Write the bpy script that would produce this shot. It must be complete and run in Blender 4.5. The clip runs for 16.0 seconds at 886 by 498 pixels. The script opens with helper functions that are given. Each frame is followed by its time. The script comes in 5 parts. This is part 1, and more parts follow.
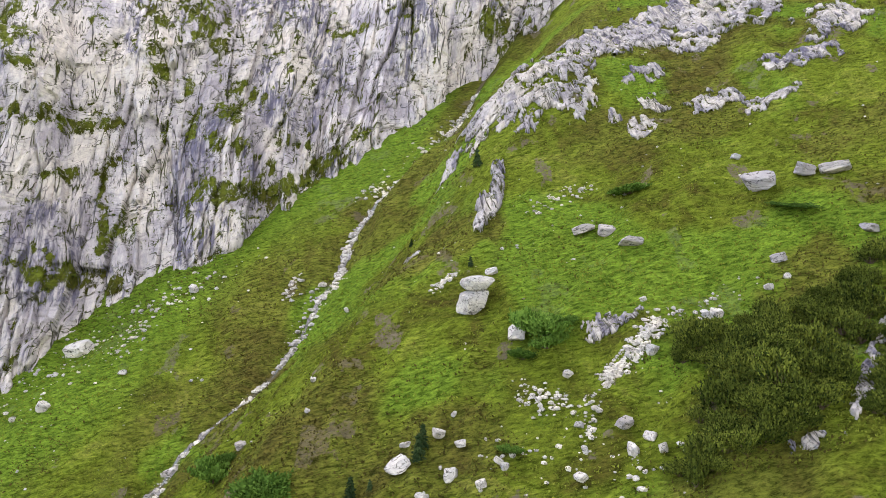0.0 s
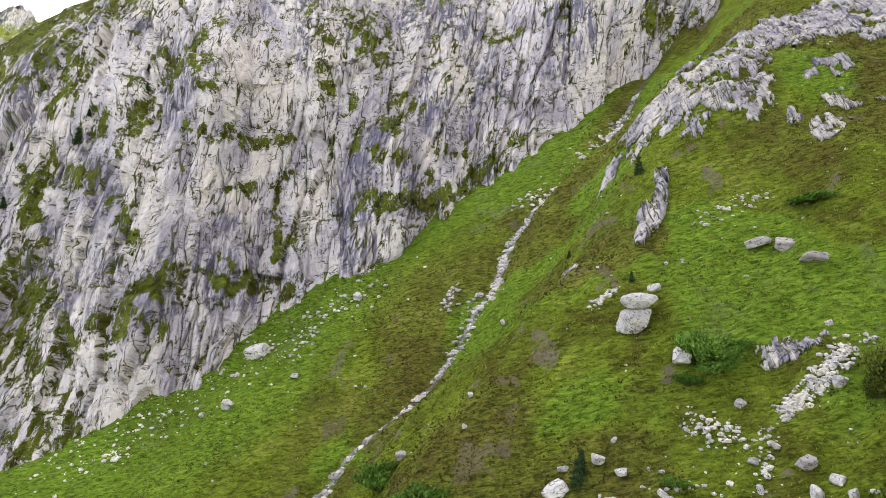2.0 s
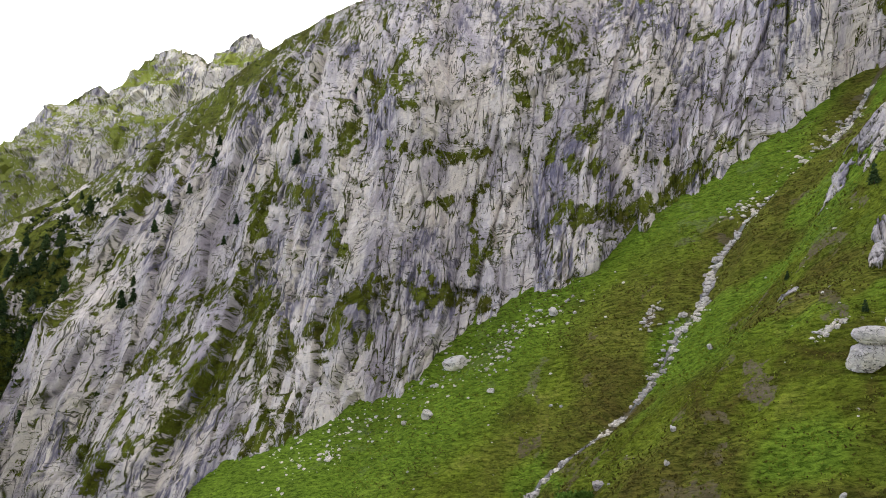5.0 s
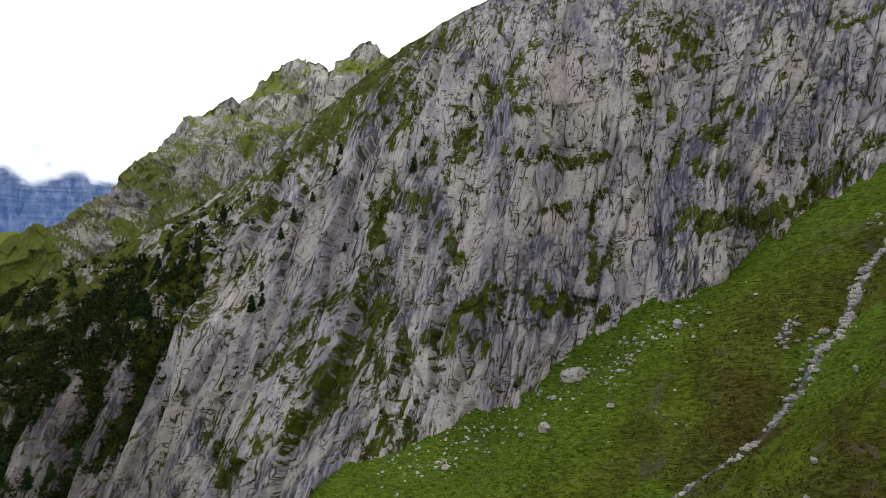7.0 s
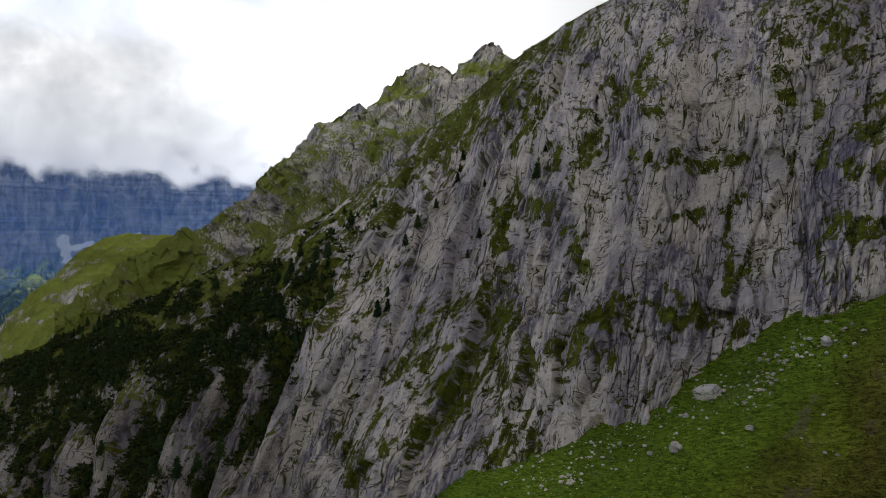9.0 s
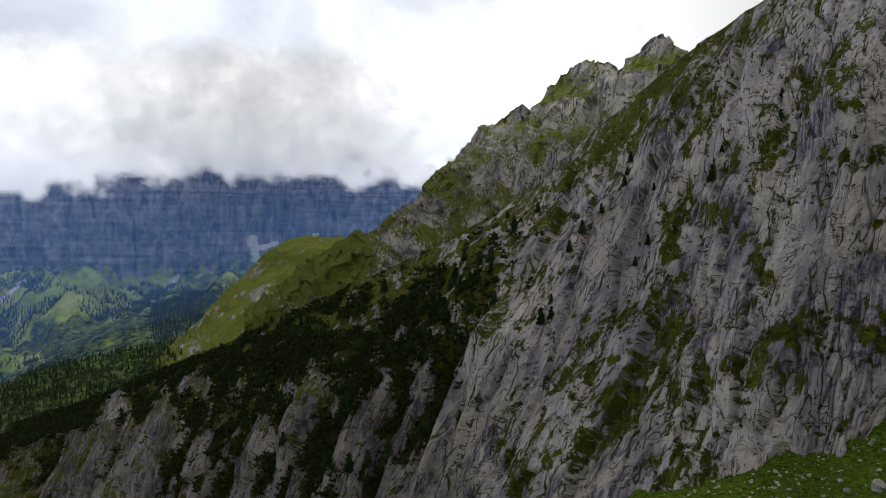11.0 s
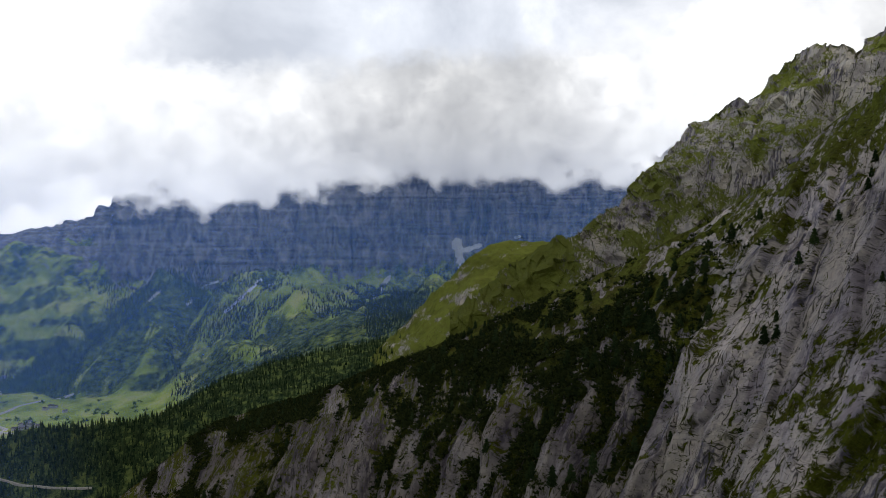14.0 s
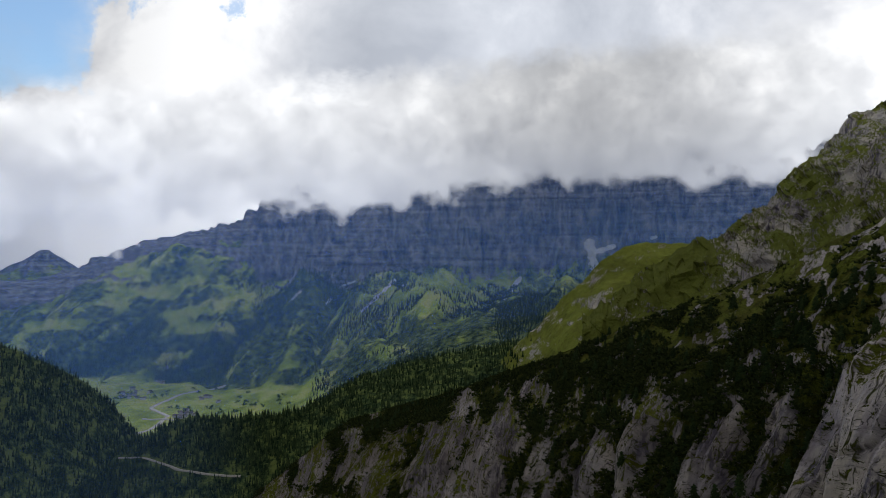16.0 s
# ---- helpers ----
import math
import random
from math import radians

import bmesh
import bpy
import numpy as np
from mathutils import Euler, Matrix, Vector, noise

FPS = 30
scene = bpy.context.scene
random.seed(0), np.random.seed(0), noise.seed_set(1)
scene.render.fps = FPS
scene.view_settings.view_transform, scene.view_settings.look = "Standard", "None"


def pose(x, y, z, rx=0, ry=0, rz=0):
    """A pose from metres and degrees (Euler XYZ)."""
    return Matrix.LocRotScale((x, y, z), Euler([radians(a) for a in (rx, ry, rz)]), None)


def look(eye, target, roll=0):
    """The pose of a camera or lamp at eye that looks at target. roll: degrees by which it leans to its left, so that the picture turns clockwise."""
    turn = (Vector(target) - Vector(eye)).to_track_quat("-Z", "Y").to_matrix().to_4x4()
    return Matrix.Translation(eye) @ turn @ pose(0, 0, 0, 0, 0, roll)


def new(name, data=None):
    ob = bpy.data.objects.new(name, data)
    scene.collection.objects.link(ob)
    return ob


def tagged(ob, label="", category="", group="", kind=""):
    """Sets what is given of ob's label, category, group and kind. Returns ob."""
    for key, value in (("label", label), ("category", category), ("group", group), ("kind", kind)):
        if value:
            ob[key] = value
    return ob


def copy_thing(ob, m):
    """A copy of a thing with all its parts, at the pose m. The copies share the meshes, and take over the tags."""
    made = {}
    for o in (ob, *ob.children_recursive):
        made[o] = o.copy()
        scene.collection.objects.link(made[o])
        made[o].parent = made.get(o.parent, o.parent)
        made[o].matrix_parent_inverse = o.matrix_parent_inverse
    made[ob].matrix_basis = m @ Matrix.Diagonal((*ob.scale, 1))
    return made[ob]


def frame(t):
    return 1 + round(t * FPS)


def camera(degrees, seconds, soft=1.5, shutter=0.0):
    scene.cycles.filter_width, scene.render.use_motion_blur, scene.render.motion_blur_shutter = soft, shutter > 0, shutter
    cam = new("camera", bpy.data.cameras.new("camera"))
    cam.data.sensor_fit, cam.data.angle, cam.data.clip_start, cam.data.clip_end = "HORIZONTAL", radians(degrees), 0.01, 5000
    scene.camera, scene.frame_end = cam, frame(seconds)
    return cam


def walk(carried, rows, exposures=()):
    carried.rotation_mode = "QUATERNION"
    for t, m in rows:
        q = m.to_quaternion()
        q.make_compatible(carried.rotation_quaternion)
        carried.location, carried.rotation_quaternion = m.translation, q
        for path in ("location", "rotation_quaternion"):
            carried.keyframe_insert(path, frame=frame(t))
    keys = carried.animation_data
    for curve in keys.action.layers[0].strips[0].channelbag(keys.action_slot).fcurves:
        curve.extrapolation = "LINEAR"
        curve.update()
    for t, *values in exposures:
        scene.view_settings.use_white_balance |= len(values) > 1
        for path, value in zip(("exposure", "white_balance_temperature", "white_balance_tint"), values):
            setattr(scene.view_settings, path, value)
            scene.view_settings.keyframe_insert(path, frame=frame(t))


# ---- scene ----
EXPO = ((0.0, -0.05), (2.0, -0.25), (4.0, -0.55), (6.5, -1.20), (7.5, -1.74), (8.5, -2.14), (9.5, -2.30), (12.0, -2.40), (14.5, -2.62), (16.0, -2.85))
cam = camera(64.04, 16.0, soft=0.85)
walk(cam, [
    (0.0, pose(-0.00, -0.00, 560.00, 91.787, 0, 0.002) @ pose(0, 0, 0, 0, 0, -0.335)),
    (0.5, pose(-0.09, 0.36, 561.70, 91.668, 0, 2.753) @ pose(0, 0, 0, 0, 0, -0.284)),
    (1.0, pose(-0.08, 0.75, 563.31, 91.581, 0, 6.618) @ pose(0, 0, 0, 0, 0, -0.227)),
    (1.5, pose(-0.07, 1.27, 564.87, 91.479, 0, 9.755) @ pose(0, 0, 0, 0, 0, -0.118)),
    (2.0, pose(-0.21, 1.75, 566.41, 91.362, 0, 12.606) @ pose(0, 0, 0, 0, 0, -0.056)),
    (2.5, pose(-0.38, 2.04, 567.83, 91.274, 0, 15.332) @ pose(0, 0, 0, 0, 0, 0.039)),
    (3.0, pose(-0.46, 2.38, 569.13, 91.250, 0, 18.047) @ pose(0, 0, 0, 0, 0, 0.062)),
    (3.5, pose(-0.52, 2.81, 570.49, 91.140, 0, 20.701) @ pose(0, 0, 0, 0, 0, 0.057)),
    (4.0, pose(-0.49, 3.08, 571.95, 91.075, 0, 23.354) @ pose(0, 0, 0, 0, 0, 0.096)),
    (6.5, pose(-1.38, 5.33, 578.70, 90.745, 0, 35.373) @ pose(0, 0, 0, 0, 0, 0.059)),
    (7.0, pose(-1.80, 5.89, 580.14, 90.657, 0, 37.754) @ pose(0, 0, 0, 0, 0, 0.026)),
    (7.5, pose(-2.27, 6.31, 581.43, 90.594, 0, 40.404) @ pose(0, 0, 0, 0, 0, 0.053)),
    (8.0, pose(-2.70, 6.68, 582.71, 90.546, 0, 43.029) @ pose(0, 0, 0, 0, 0, 0.079)),
    (8.5, pose(-3.10, 7.12, 584.06, 90.475, 0, 45.340) @ pose(0, 0, 0, 0, 0, 0.111)),
    (9.0, pose(-3.54, 7.54, 585.44, 90.426, 0, 47.640) @ pose(0, 0, 0, 0, 0, 0.033)),
    (9.5, pose(-3.96, 7.81, 586.92, 90.340, 0, 50.984) @ pose(0, 0, 0, 0, 0, 0.014)),
    (12.0, pose(-8.50, 11.54, 592.82, 90.251, 0, 66.532) @ pose(0, 0, 0, 0, 0, 0.030)),
    (12.5, pose(-9.46, 11.58, 593.87, 90.258, 0, 69.170) @ pose(0, 0, 0, 0, 0, 0.009)),
    (13.0, pose(-10.38, 11.58, 594.78, 90.265, 0, 71.792) @ pose(0, 0, 0, 0, 0, 0.053)),
    (13.5, pose(-11.24, 11.56, 595.67, 90.298, 0, 74.400) @ pose(0, 0, 0, 0, 0, 0.076)),
    (14.0, pose(-12.22, 11.57, 596.74, 90.276, 0, 77.011) @ pose(0, 0, 0, 0, 0, 0.049)),
    (14.5, pose(-13.50, 11.66, 597.87, 90.261, 0, 79.629) @ pose(0, 0, 0, 0, 0, 0.081)),
    (15.0, pose(-15.08, 11.84, 598.74, 90.281, 0, 82.246) @ pose(0, 0, 0, 0, 0, 0.011)),
    (15.5, pose(-16.87, 12.23, 599.37, 90.282, 0, 84.893) @ pose(0, 0, 0, 0, 0, 0.083)),
    (16.0, pose(-18.73, 12.90, 599.95, 90.289, 0, 87.565) @ pose(0, 0, 0, 0, 0, 0.028)),
], exposures=EXPO)

# ---------------------------------------------------------------- light
SUN_FROM = Vector((-0.40, 0.28, 0.87)).normalized()      # north-west, behind the wall
sun_data = bpy.data.lights.new("sun", "SUN")
sun_data.energy, sun_data.angle, sun_data.color = 3.1, radians(7), (1.0, 0.96, 0.91)
sun = new("sun", sun_data)
sun.matrix_world = look(SUN_FROM * 3000, (0, 0, 0))

CLOUD_LIGHT = 3.2      # radiance of the cloud cover


def add(nt, kind, **values):
    node = nt.nodes.new(kind)
    for key, value in values.items():
        if key in node.inputs:
            node.inputs[key].default_value = value
    return node


def link(nt, a, out, b, inp):
    nt.links.new(a.outputs[out], b.inputs[inp])


def ramp(nt, stops, source=None, out=0):
    node = nt.nodes.new("ShaderNodeValToRGB")
    el = node.color_ramp.elements
    while len(el) < len(stops):
        el.new(0.5)
    for e, (p, c) in zip(el, stops):
        e.position = p
        e.color = (*c, 1) if isinstance(c, tuple) else (c, c, c, 1)
    if source:
        nt.links.new(source.outputs[out], node.inputs[0])
    return node


def mixed(nt, fac, a, b, kind="MIX"):
    """A colour mix; fac, a and b are sockets or plain values."""
    node = nt.nodes.new("ShaderNodeMix")
    node.data_type, node.blend_type = "RGBA", kind
    for value, slot in ((fac, 0), (a, 6), (b, 7)):
        if hasattr(value, "links"):
            nt.links.new(value, node.inputs[slot])
        else:
            node.inputs[slot].default_value = (*value, 1) if isinstance(value, tuple) else value
    return node.outputs[2]


def maths(nt, op, a, b=0.0, c=0.0, clamp=False):
    node = nt.nodes.new("ShaderNodeMath")
    node.operation, node.use_clamp = op, clamp
    for i, value in enumerate((a, b, c)):
        if hasattr(value, "links"):
            nt.links.new(value, node.inputs[i])
        else:
            node.inputs[i].default_value = value
    return node.outputs[0]


def noise_at(nt, coords, scale, detail=6, rough=0.55, warp=0.0, stretch=None, lean=0.0):
    """Noise in metres: scale is the size of its forms; stretch the proportions of them."""
    mapping = nt.nodes.new("ShaderNodeMapping")
    mapping.vector_type = "TEXTURE"
    k = stretch or (1, 1, 1)
    mapping.inputs["Scale"].default_value = [scale * a for a in k]
    mapping.inputs["Rotation"].default_value = (0, radians(lean), 0)
    nt.links.new(coords, mapping.inputs["Vector"])
    node = add(nt, "ShaderNodeTexNoise", Scale=1.0, Detail=detail, Roughness=rough, Distortion=warp)
    nt.links.new(mapping.outputs[0], node.inputs["Vector"])
    return node.outputs[0]


world = bpy.data.worlds.new("world")
scene.world = world
world.use_nodes = True
wn = world.node_tree
wn.nodes.clear()
sky = wn.nodes.new("ShaderNodeTexSky")
sky.sky_type, sky.sun_disc = "NISHITA", False
sky.sun_elevation = math.asin(SUN_FROM.z)
sky.sun_rotation = math.atan2(SUN_FROM.x, SUN_FROM.y)
sky_tint = wn.nodes.new("ShaderNodeMix")
sky_tint.data_type, sky_tint.blend_type = "RGBA", "MULTIPLY"
sky_tint.inputs[0].default_value = 1.0
wn.links.new(sky.outputs[0], sky_tint.inputs[6])
sky_tint.inputs[7].default_value = (0.92, 1.05, 1.10, 1)
sky_way = wn.nodes.new("ShaderNodeTexCoord").outputs["Generated"]


def sky_dot(az, el):
    """How near a way in the sky is to a bearing (degrees west of north) and a height."""
    node = wn.nodes.new("ShaderNodeVectorMath")
    node.operation = "DOT_PRODUCT"
    wn.links.new(sky_way, node.inputs[0])
    a, e = radians(az), radians(el)
    node.inputs[1].default_value = (-math.sin(a) * math.cos(e), math.cos(a) * math.cos(e), math.sin(e))
    return node.outputs["Value"]


def sky_spot(az, el, wide):
    c = math.cos(radians(wide))
    node = wn.nodes.new("ShaderNodeMapRange")
    node.interpolation_type = "SMOOTHSTEP"
    node.inputs["From Min"].default_value, node.inputs["From Max"].default_value = c, 1 - (1 - c) * 0.12
    wn.links.new(sky_dot(az, el), node.inputs["Value"])
    return node.outputs[0]


# cumulus cover, thin and bright in the west, with a grey belly over the far wall and a blue gap high in the south-west
puffs = noise_at(wn, sky_way, 0.16, 12, 0.62, 0.2)
billow = noise_at(wn, sky_way, 0.30, 11, 0.58, 0.3)
gap = maths(wn, "ADD", sky_dot(119, 26), maths(wn, "MULTIPLY", maths(wn, "SUBTRACT", puffs, 0.5), 0.11))
cover = ramp(wn, [(0.0, 1.0), (0.9700, 1.0), (0.9722, 0.35), (0.980, 0.12), (0.990, 0.0)])
wn.links.new(gap, cover.inputs[0])
west = maths(wn, "MULTIPLY_ADD", maths(wn, "POWER", maths(wn, "MAXIMUM", sky_dot(80, 10), 0.0), 6.0), 2.4, 0.70)
overhead = wn.nodes.new("ShaderNodeMapRange")      # unseen upper sky dimmed, as if by thick cloud, to lower the ambient light
overhead.interpolation_type = "SMOOTHSTEP"
overhead.inputs["From Min"].default_value, overhead.inputs["From Max"].default_value = 0.40, 0.85
overhead.inputs["To Min"].default_value, overhead.inputs["To Max"].default_value = 1.0, 0.55
wn.links.new(sky_dot(0, 90), overhead.inputs["Value"])
west = maths(wn, "MULTIPLY", west, overhead.outputs[0])
belly = maths(wn, "ADD", maths(wn, "MULTIPLY", sky_spot(78, 12, 27), 0.32), maths(wn, "MULTIPLY", sky_spot(93, 8, 12), 0.10))
tone_in = maths(wn, "SUBTRACT", maths(wn, "ADD", billow, 0.08), belly)
cloud_tone = ramp(wn, [(0.14, (0.40, 0.43, 0.49)), (0.30, (0.54, 0.57, 0.63)), (0.44, (0.77, 0.79, 0.84)), (0.58, (1.24, 1.25, 1.27))])
wn.links.new(tone_in, cloud_tone.inputs[0])
cloud_col = mixed(wn, 1.0, cloud_tone.outputs[0], maths(wn, "MULTIPLY", west, CLOUD_LIGHT), "MULTIPLY")
world_col = mixed(wn, cover.outputs[0], sky_tint.outputs[2], cloud_col)
bg = wn.nodes.new("ShaderNodeBackground")
wn.links.new(world_col, bg.inputs[0])
wn.links.new(bg.outputs[0], wn.nodes.new("ShaderNodeOutputWorld").inputs[0])

# ---------------------------------------------------------------- materials
def material(name):
    m = bpy.data.materials.new(name)
    m.use_nodes = True
    nt = m.node_tree
    nt.nodes.clear()
    out = nt.nodes.new("ShaderNodeOutputMaterial")
    b = add(nt, "ShaderNodeBsdfPrincipled", Roughness=0.9)
    b.inputs["Specular IOR Level"].default_value = 0.03
    nt.links.new(b.outputs[0], out.inputs[0])
    coords = nt.nodes.new("ShaderNodeTexCoord").outputs["Object"]
    return m, nt, b, coords


def bump(nt, b, height, strength, distance):
    node = add(nt, "ShaderNodeBump", Strength=strength, Distance=distance)
    nt.links.new(height, node.inputs["Height"])
    nt.links.new(node.outputs[0], b.inputs["Normal"])


def crack(nt, coords, size, stretch, lean, width):
    """Thin broken joint lines along one direction of the rock: 0 in the joint, 1 beside it."""
    n = noise_at(nt, coords, size, 2.5, 0.42, 0.12, stretch, lean)
    return ramp_value(nt, maths(nt, "ABSOLUTE", maths(nt, "SUBTRACT", n, 0.5)), width * 0.25, width)


def lost(nt, coords, size, lo, hi, line):
    """A joint that fades out in places."""
    return maths(nt, "MAXIMUM", line, ramp_value(nt, noise_at(nt, coords, size, 5, 0.6), lo, hi))


def grass_colour(nt, coords):
    patch = ramp(nt, [(0.36, (0.070, 0.062, 0.014)), (0.44, (0.086, 0.096, 0.014)), (0.50, (0.104, 0.130, 0.015)),
                      (0.57, (0.128, 0.166, 0.018)), (0.66, (0.170, 0.184, 0.034))])
    nt.links.new(noise_at(nt, coords, 22, 9, 0.66, 0.6), patch.inputs[0])
    tuft = noise_at(nt, coords, 1.3, 8, 0.80, 0.4, (2.4, 0.8, 0.8), -12)
    tone = ramp(nt, [(0.40, (0.36, 0.38, 0.30)), (0.47, (0.82, 0.84, 0.78)), (0.53, (1.14, 1.13, 1.05)), (0.61, (1.65, 1.6, 1.5))])
    nt.links.new(tuft, tone.inputs[0])
    return mixed(nt, 1.0, patch.outputs[0], tone.outputs[0], "MULTIPLY"), tuft


def rock_colour(nt, co, jc, pale, mid, dark=(0.115, 0.107, 0.165)):
    """Granite: broad tones, bedding on the slabs, water stains down the joints, and grain."""
    base = ramp(nt, [(0.38, mid), (0.47, (pale[0] * 0.84, pale[1] * 0.85, pale[2] * 0.92)), (0.53, pale), (0.66, (pale[0] * 1.05, pale[1] * 1.03, pale[2] * 1.0))])
    nt.links.new(noise_at(nt, jc, 20, 8, 0.66, 0.3, (1, 2.2, 1)), base.inputs[0])
    streak = noise_at(nt, jc, 1.9, 7, 0.66, 0.1, (1, 13, 1))
    area = noise_at(nt, jc, 30, 6, 0.62, 0.3, (1, 2.0, 1))
    wet = maths(nt, "MAXIMUM", ramp_value(nt, area, 0.518, 0.575), attribute(nt, "stain"))
    st = maths(nt, "MULTIPLY", ramp_value(nt, streak, 0.42, 0.56), wet)
    c = mixed(nt, maths(nt, "MULTIPLY", st, 0.92), base.outputs[0], dark)
    bed = ramp(nt, [(0.38, (0.84, 0.83, 0.85)), (0.45, (1.0, 1.0, 1.0)), (0.62, (1.05, 1.05, 1.04))])
    nt.links.new(noise_at(nt, jc, 0.9, 5, 0.6, 0.2, (8, 1, 8)), bed.inputs[0])
    c = mixed(nt, 1.0, c, bed.outputs[0], "MULTIPLY")
    grain = ramp(nt, [(0.34, (0.62, 0.61, 0.65)), (0.43, (0.92, 0.92, 0.93)), (0.54, (1.06, 1.05, 1.04)), (0.66, (1.28, 1.26, 1.23))])
    nt.links.new(noise_at(nt, jc, 1.7, 10, 0.80, 0.2, (1, 2.2, 1)), grain.inputs[0])
    return mixed(nt, 1.0, c, grain.outputs[0], "MULTIPLY")


def ramp_value(nt, value, lo, hi):
    node = nt.nodes.new("ShaderNodeMapRange")
    node.inputs["From Min"].default_value, node.inputs["From Max"].default_value = lo, hi
    nt.links.new(value, node.inputs["Value"])
    return node.outputs[0]


def attribute(nt, name):
    node = nt.nodes.new("ShaderNodeAttribute")
    node.attribute_name = name
    return node.outputs["Fac"]


def vector_attribute(nt, name):
    node = nt.nodes.new("ShaderNodeAttribute")
    node.attribute_name = name
    return node.outputs["Vector"]


def make_cliff_rock(name, pale, mid, turf_tint, fine_size=1.0, tint_share=0.35):
    """Jointed granite with turf on its ledges; the mesh says how the joints run and where turf grows."""
    m, nt, b, co = material(name)
    k = fine_size
    jc = vector_attribute(nt, "joints")
    rock = rock_colour(nt, co, jc, pale, mid)
    c1 = lost(nt, jc, 16, 0.50, 0.55, crack(nt, jc, 7.0 * k, (1, 8, 1), 0, 0.016))
    c4 = lost(nt, jc, 8, 0.44, 0.49, crack(nt, jc, 2.6 * k, (1, 6, 1), 0, 0.024))
    c3 = lost(nt, jc, 9, 0.43, 0.48, crack(nt, jc, 2.2 * k, (3.2, 1, 1), 0, 0.026))
    split = maths(nt, "ADD", attribute(nt, "joint"), maths(nt, "MULTIPLY", maths(nt, "SUBTRACT", noise_at(nt, jc, 1.6, 6, 0.7, 0.0, (1, 2.5, 1)), 0.5), 2.0))
    c2 = maths(nt, "SUBTRACT", 1.0, maths(nt, "MULTIPLY", ramp_value(nt, split, 0.60, 0.85), 0.75))
    # all joint lines together: 0 in a joint, where the rock is darker
    crack_lines = maths(nt, "MINIMUM", maths(nt, "MINIMUM", c4, c2), maths(nt, "MINIMUM", c1, c3))
    # darkens rock: browner lichened stone, plus shade on west wall and low ridge
    rock = mixed(nt, maths(nt, "MULTIPLY", attribute(nt, "lichen_shade"), 0.80), rock, mixed(nt, 0.30, (0.060, 0.046, 0.043), rock))
    moss = ramp_value(nt, noise_at(nt, co, 9, 6, 0.65), 0.46, 0.54)
    rock = mixed(nt, crack_lines, mixed(nt, moss, mixed(nt, 0.24, (0.045, 0.040, 0.050), rock), (0.056, 0.060, 0.020)), rock)
    turf, tuft = grass_colour(nt, co)
    turf = mixed(nt, tint_share, turf, turf_tint)
    turf = mixed(nt, ramp_value(nt, noise_at(nt, co, 5, 7, 0.7), 0.50, 0.62), turf, tuple(a * 0.5 for a in turf_tint))
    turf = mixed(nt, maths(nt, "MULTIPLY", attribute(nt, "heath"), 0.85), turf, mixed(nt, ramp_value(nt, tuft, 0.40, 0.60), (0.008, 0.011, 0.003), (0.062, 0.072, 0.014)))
    edge = maths(nt, "ADD", attribute(nt, "turf"), maths(nt, "MULTIPLY", maths(nt, "SUBTRACT", noise_at(nt, jc, 2.4, 11, 0.84, 0.5, (1, 1.6, 1)), 0.5), 5.6))
    edge = maths(nt, "ADD", edge, maths(nt, "MULTIPLY", maths(nt, "SUBTRACT", 1.0, maths(nt, "MINIMUM", c3, c1)), 0.24))
    fac = ramp_value(nt, edge, 0.48, 0.56)
    nt.links.new(mixed(nt, fac, rock, turf), b.inputs["Base Color"])
    fine = noise_at(nt, jc, 1.3, 10, 0.76, 0.3, (1, 2.2, 1))
    h = maths(nt, "ADD", maths(nt, "MULTIPLY", crack_lines, 0.7), maths(nt, "MULTIPLY", fine, 1.0))
    h = maths(nt, "ADD", h, maths(nt, "MULTIPLY", tuft, maths(nt, "MULTIPLY", fac, 0.8)))
    bump(nt, b, h, 0.9, 0.9)
    return m


def make_meadow():
    """Alpine turf, heather and grass; bare earth and rock where the mesh says so."""
    m, nt, b, co = material("alpine_turf")
    turf, tuft = grass_colour(nt, co)
    earth = mixed(nt, noise_at(nt, co, 3, 6, 0.7), (0.07, 0.052, 0.022), (0.22, 0.19, 0.15))
    edge = maths(nt, "ADD", attribute(nt, "bare"), maths(nt, "MULTIPLY", maths(nt, "SUBTRACT", noise_at(nt, co, 1.8, 6, 0.75), 0.5), 0.9))
    turf = mixed(nt, ramp_value(nt, edge, 0.5, 0.62), turf, earth)
    heath = ramp_value(nt, attribute(nt, "heath"), 0.0, 1.0)
    turf = mixed(nt, maths(nt, "MULTIPLY", heath, 0.45), turf, mixed(nt, ramp_value(nt, tuft, 0.40, 0.60), (0.030, 0.030, 0.008), (0.165, 0.135, 0.036)))
    fresh = ramp_value(nt, attribute(nt, "fresh"), 0.0, 1.0)
    turf = mixed(nt, maths(nt, "MULTIPLY", fresh, 0.75), turf, mixed(nt, ramp_value(nt, tuft, 0.40, 0.60), (0.036, 0.074, 0.007), (0.188, 0.302, 0.031)))
    nt.links.new(turf, b.inputs["Base Color"])
    h = maths(nt, "ADD", tuft, maths(nt, "MULTIPLY", noise_at(nt, co, 0.7, 5, 0.75, 0.4, (1.6, 0.8, 0.8)), 0.6))
    bump(nt, b, h, 1.0, 1.3)
    return m


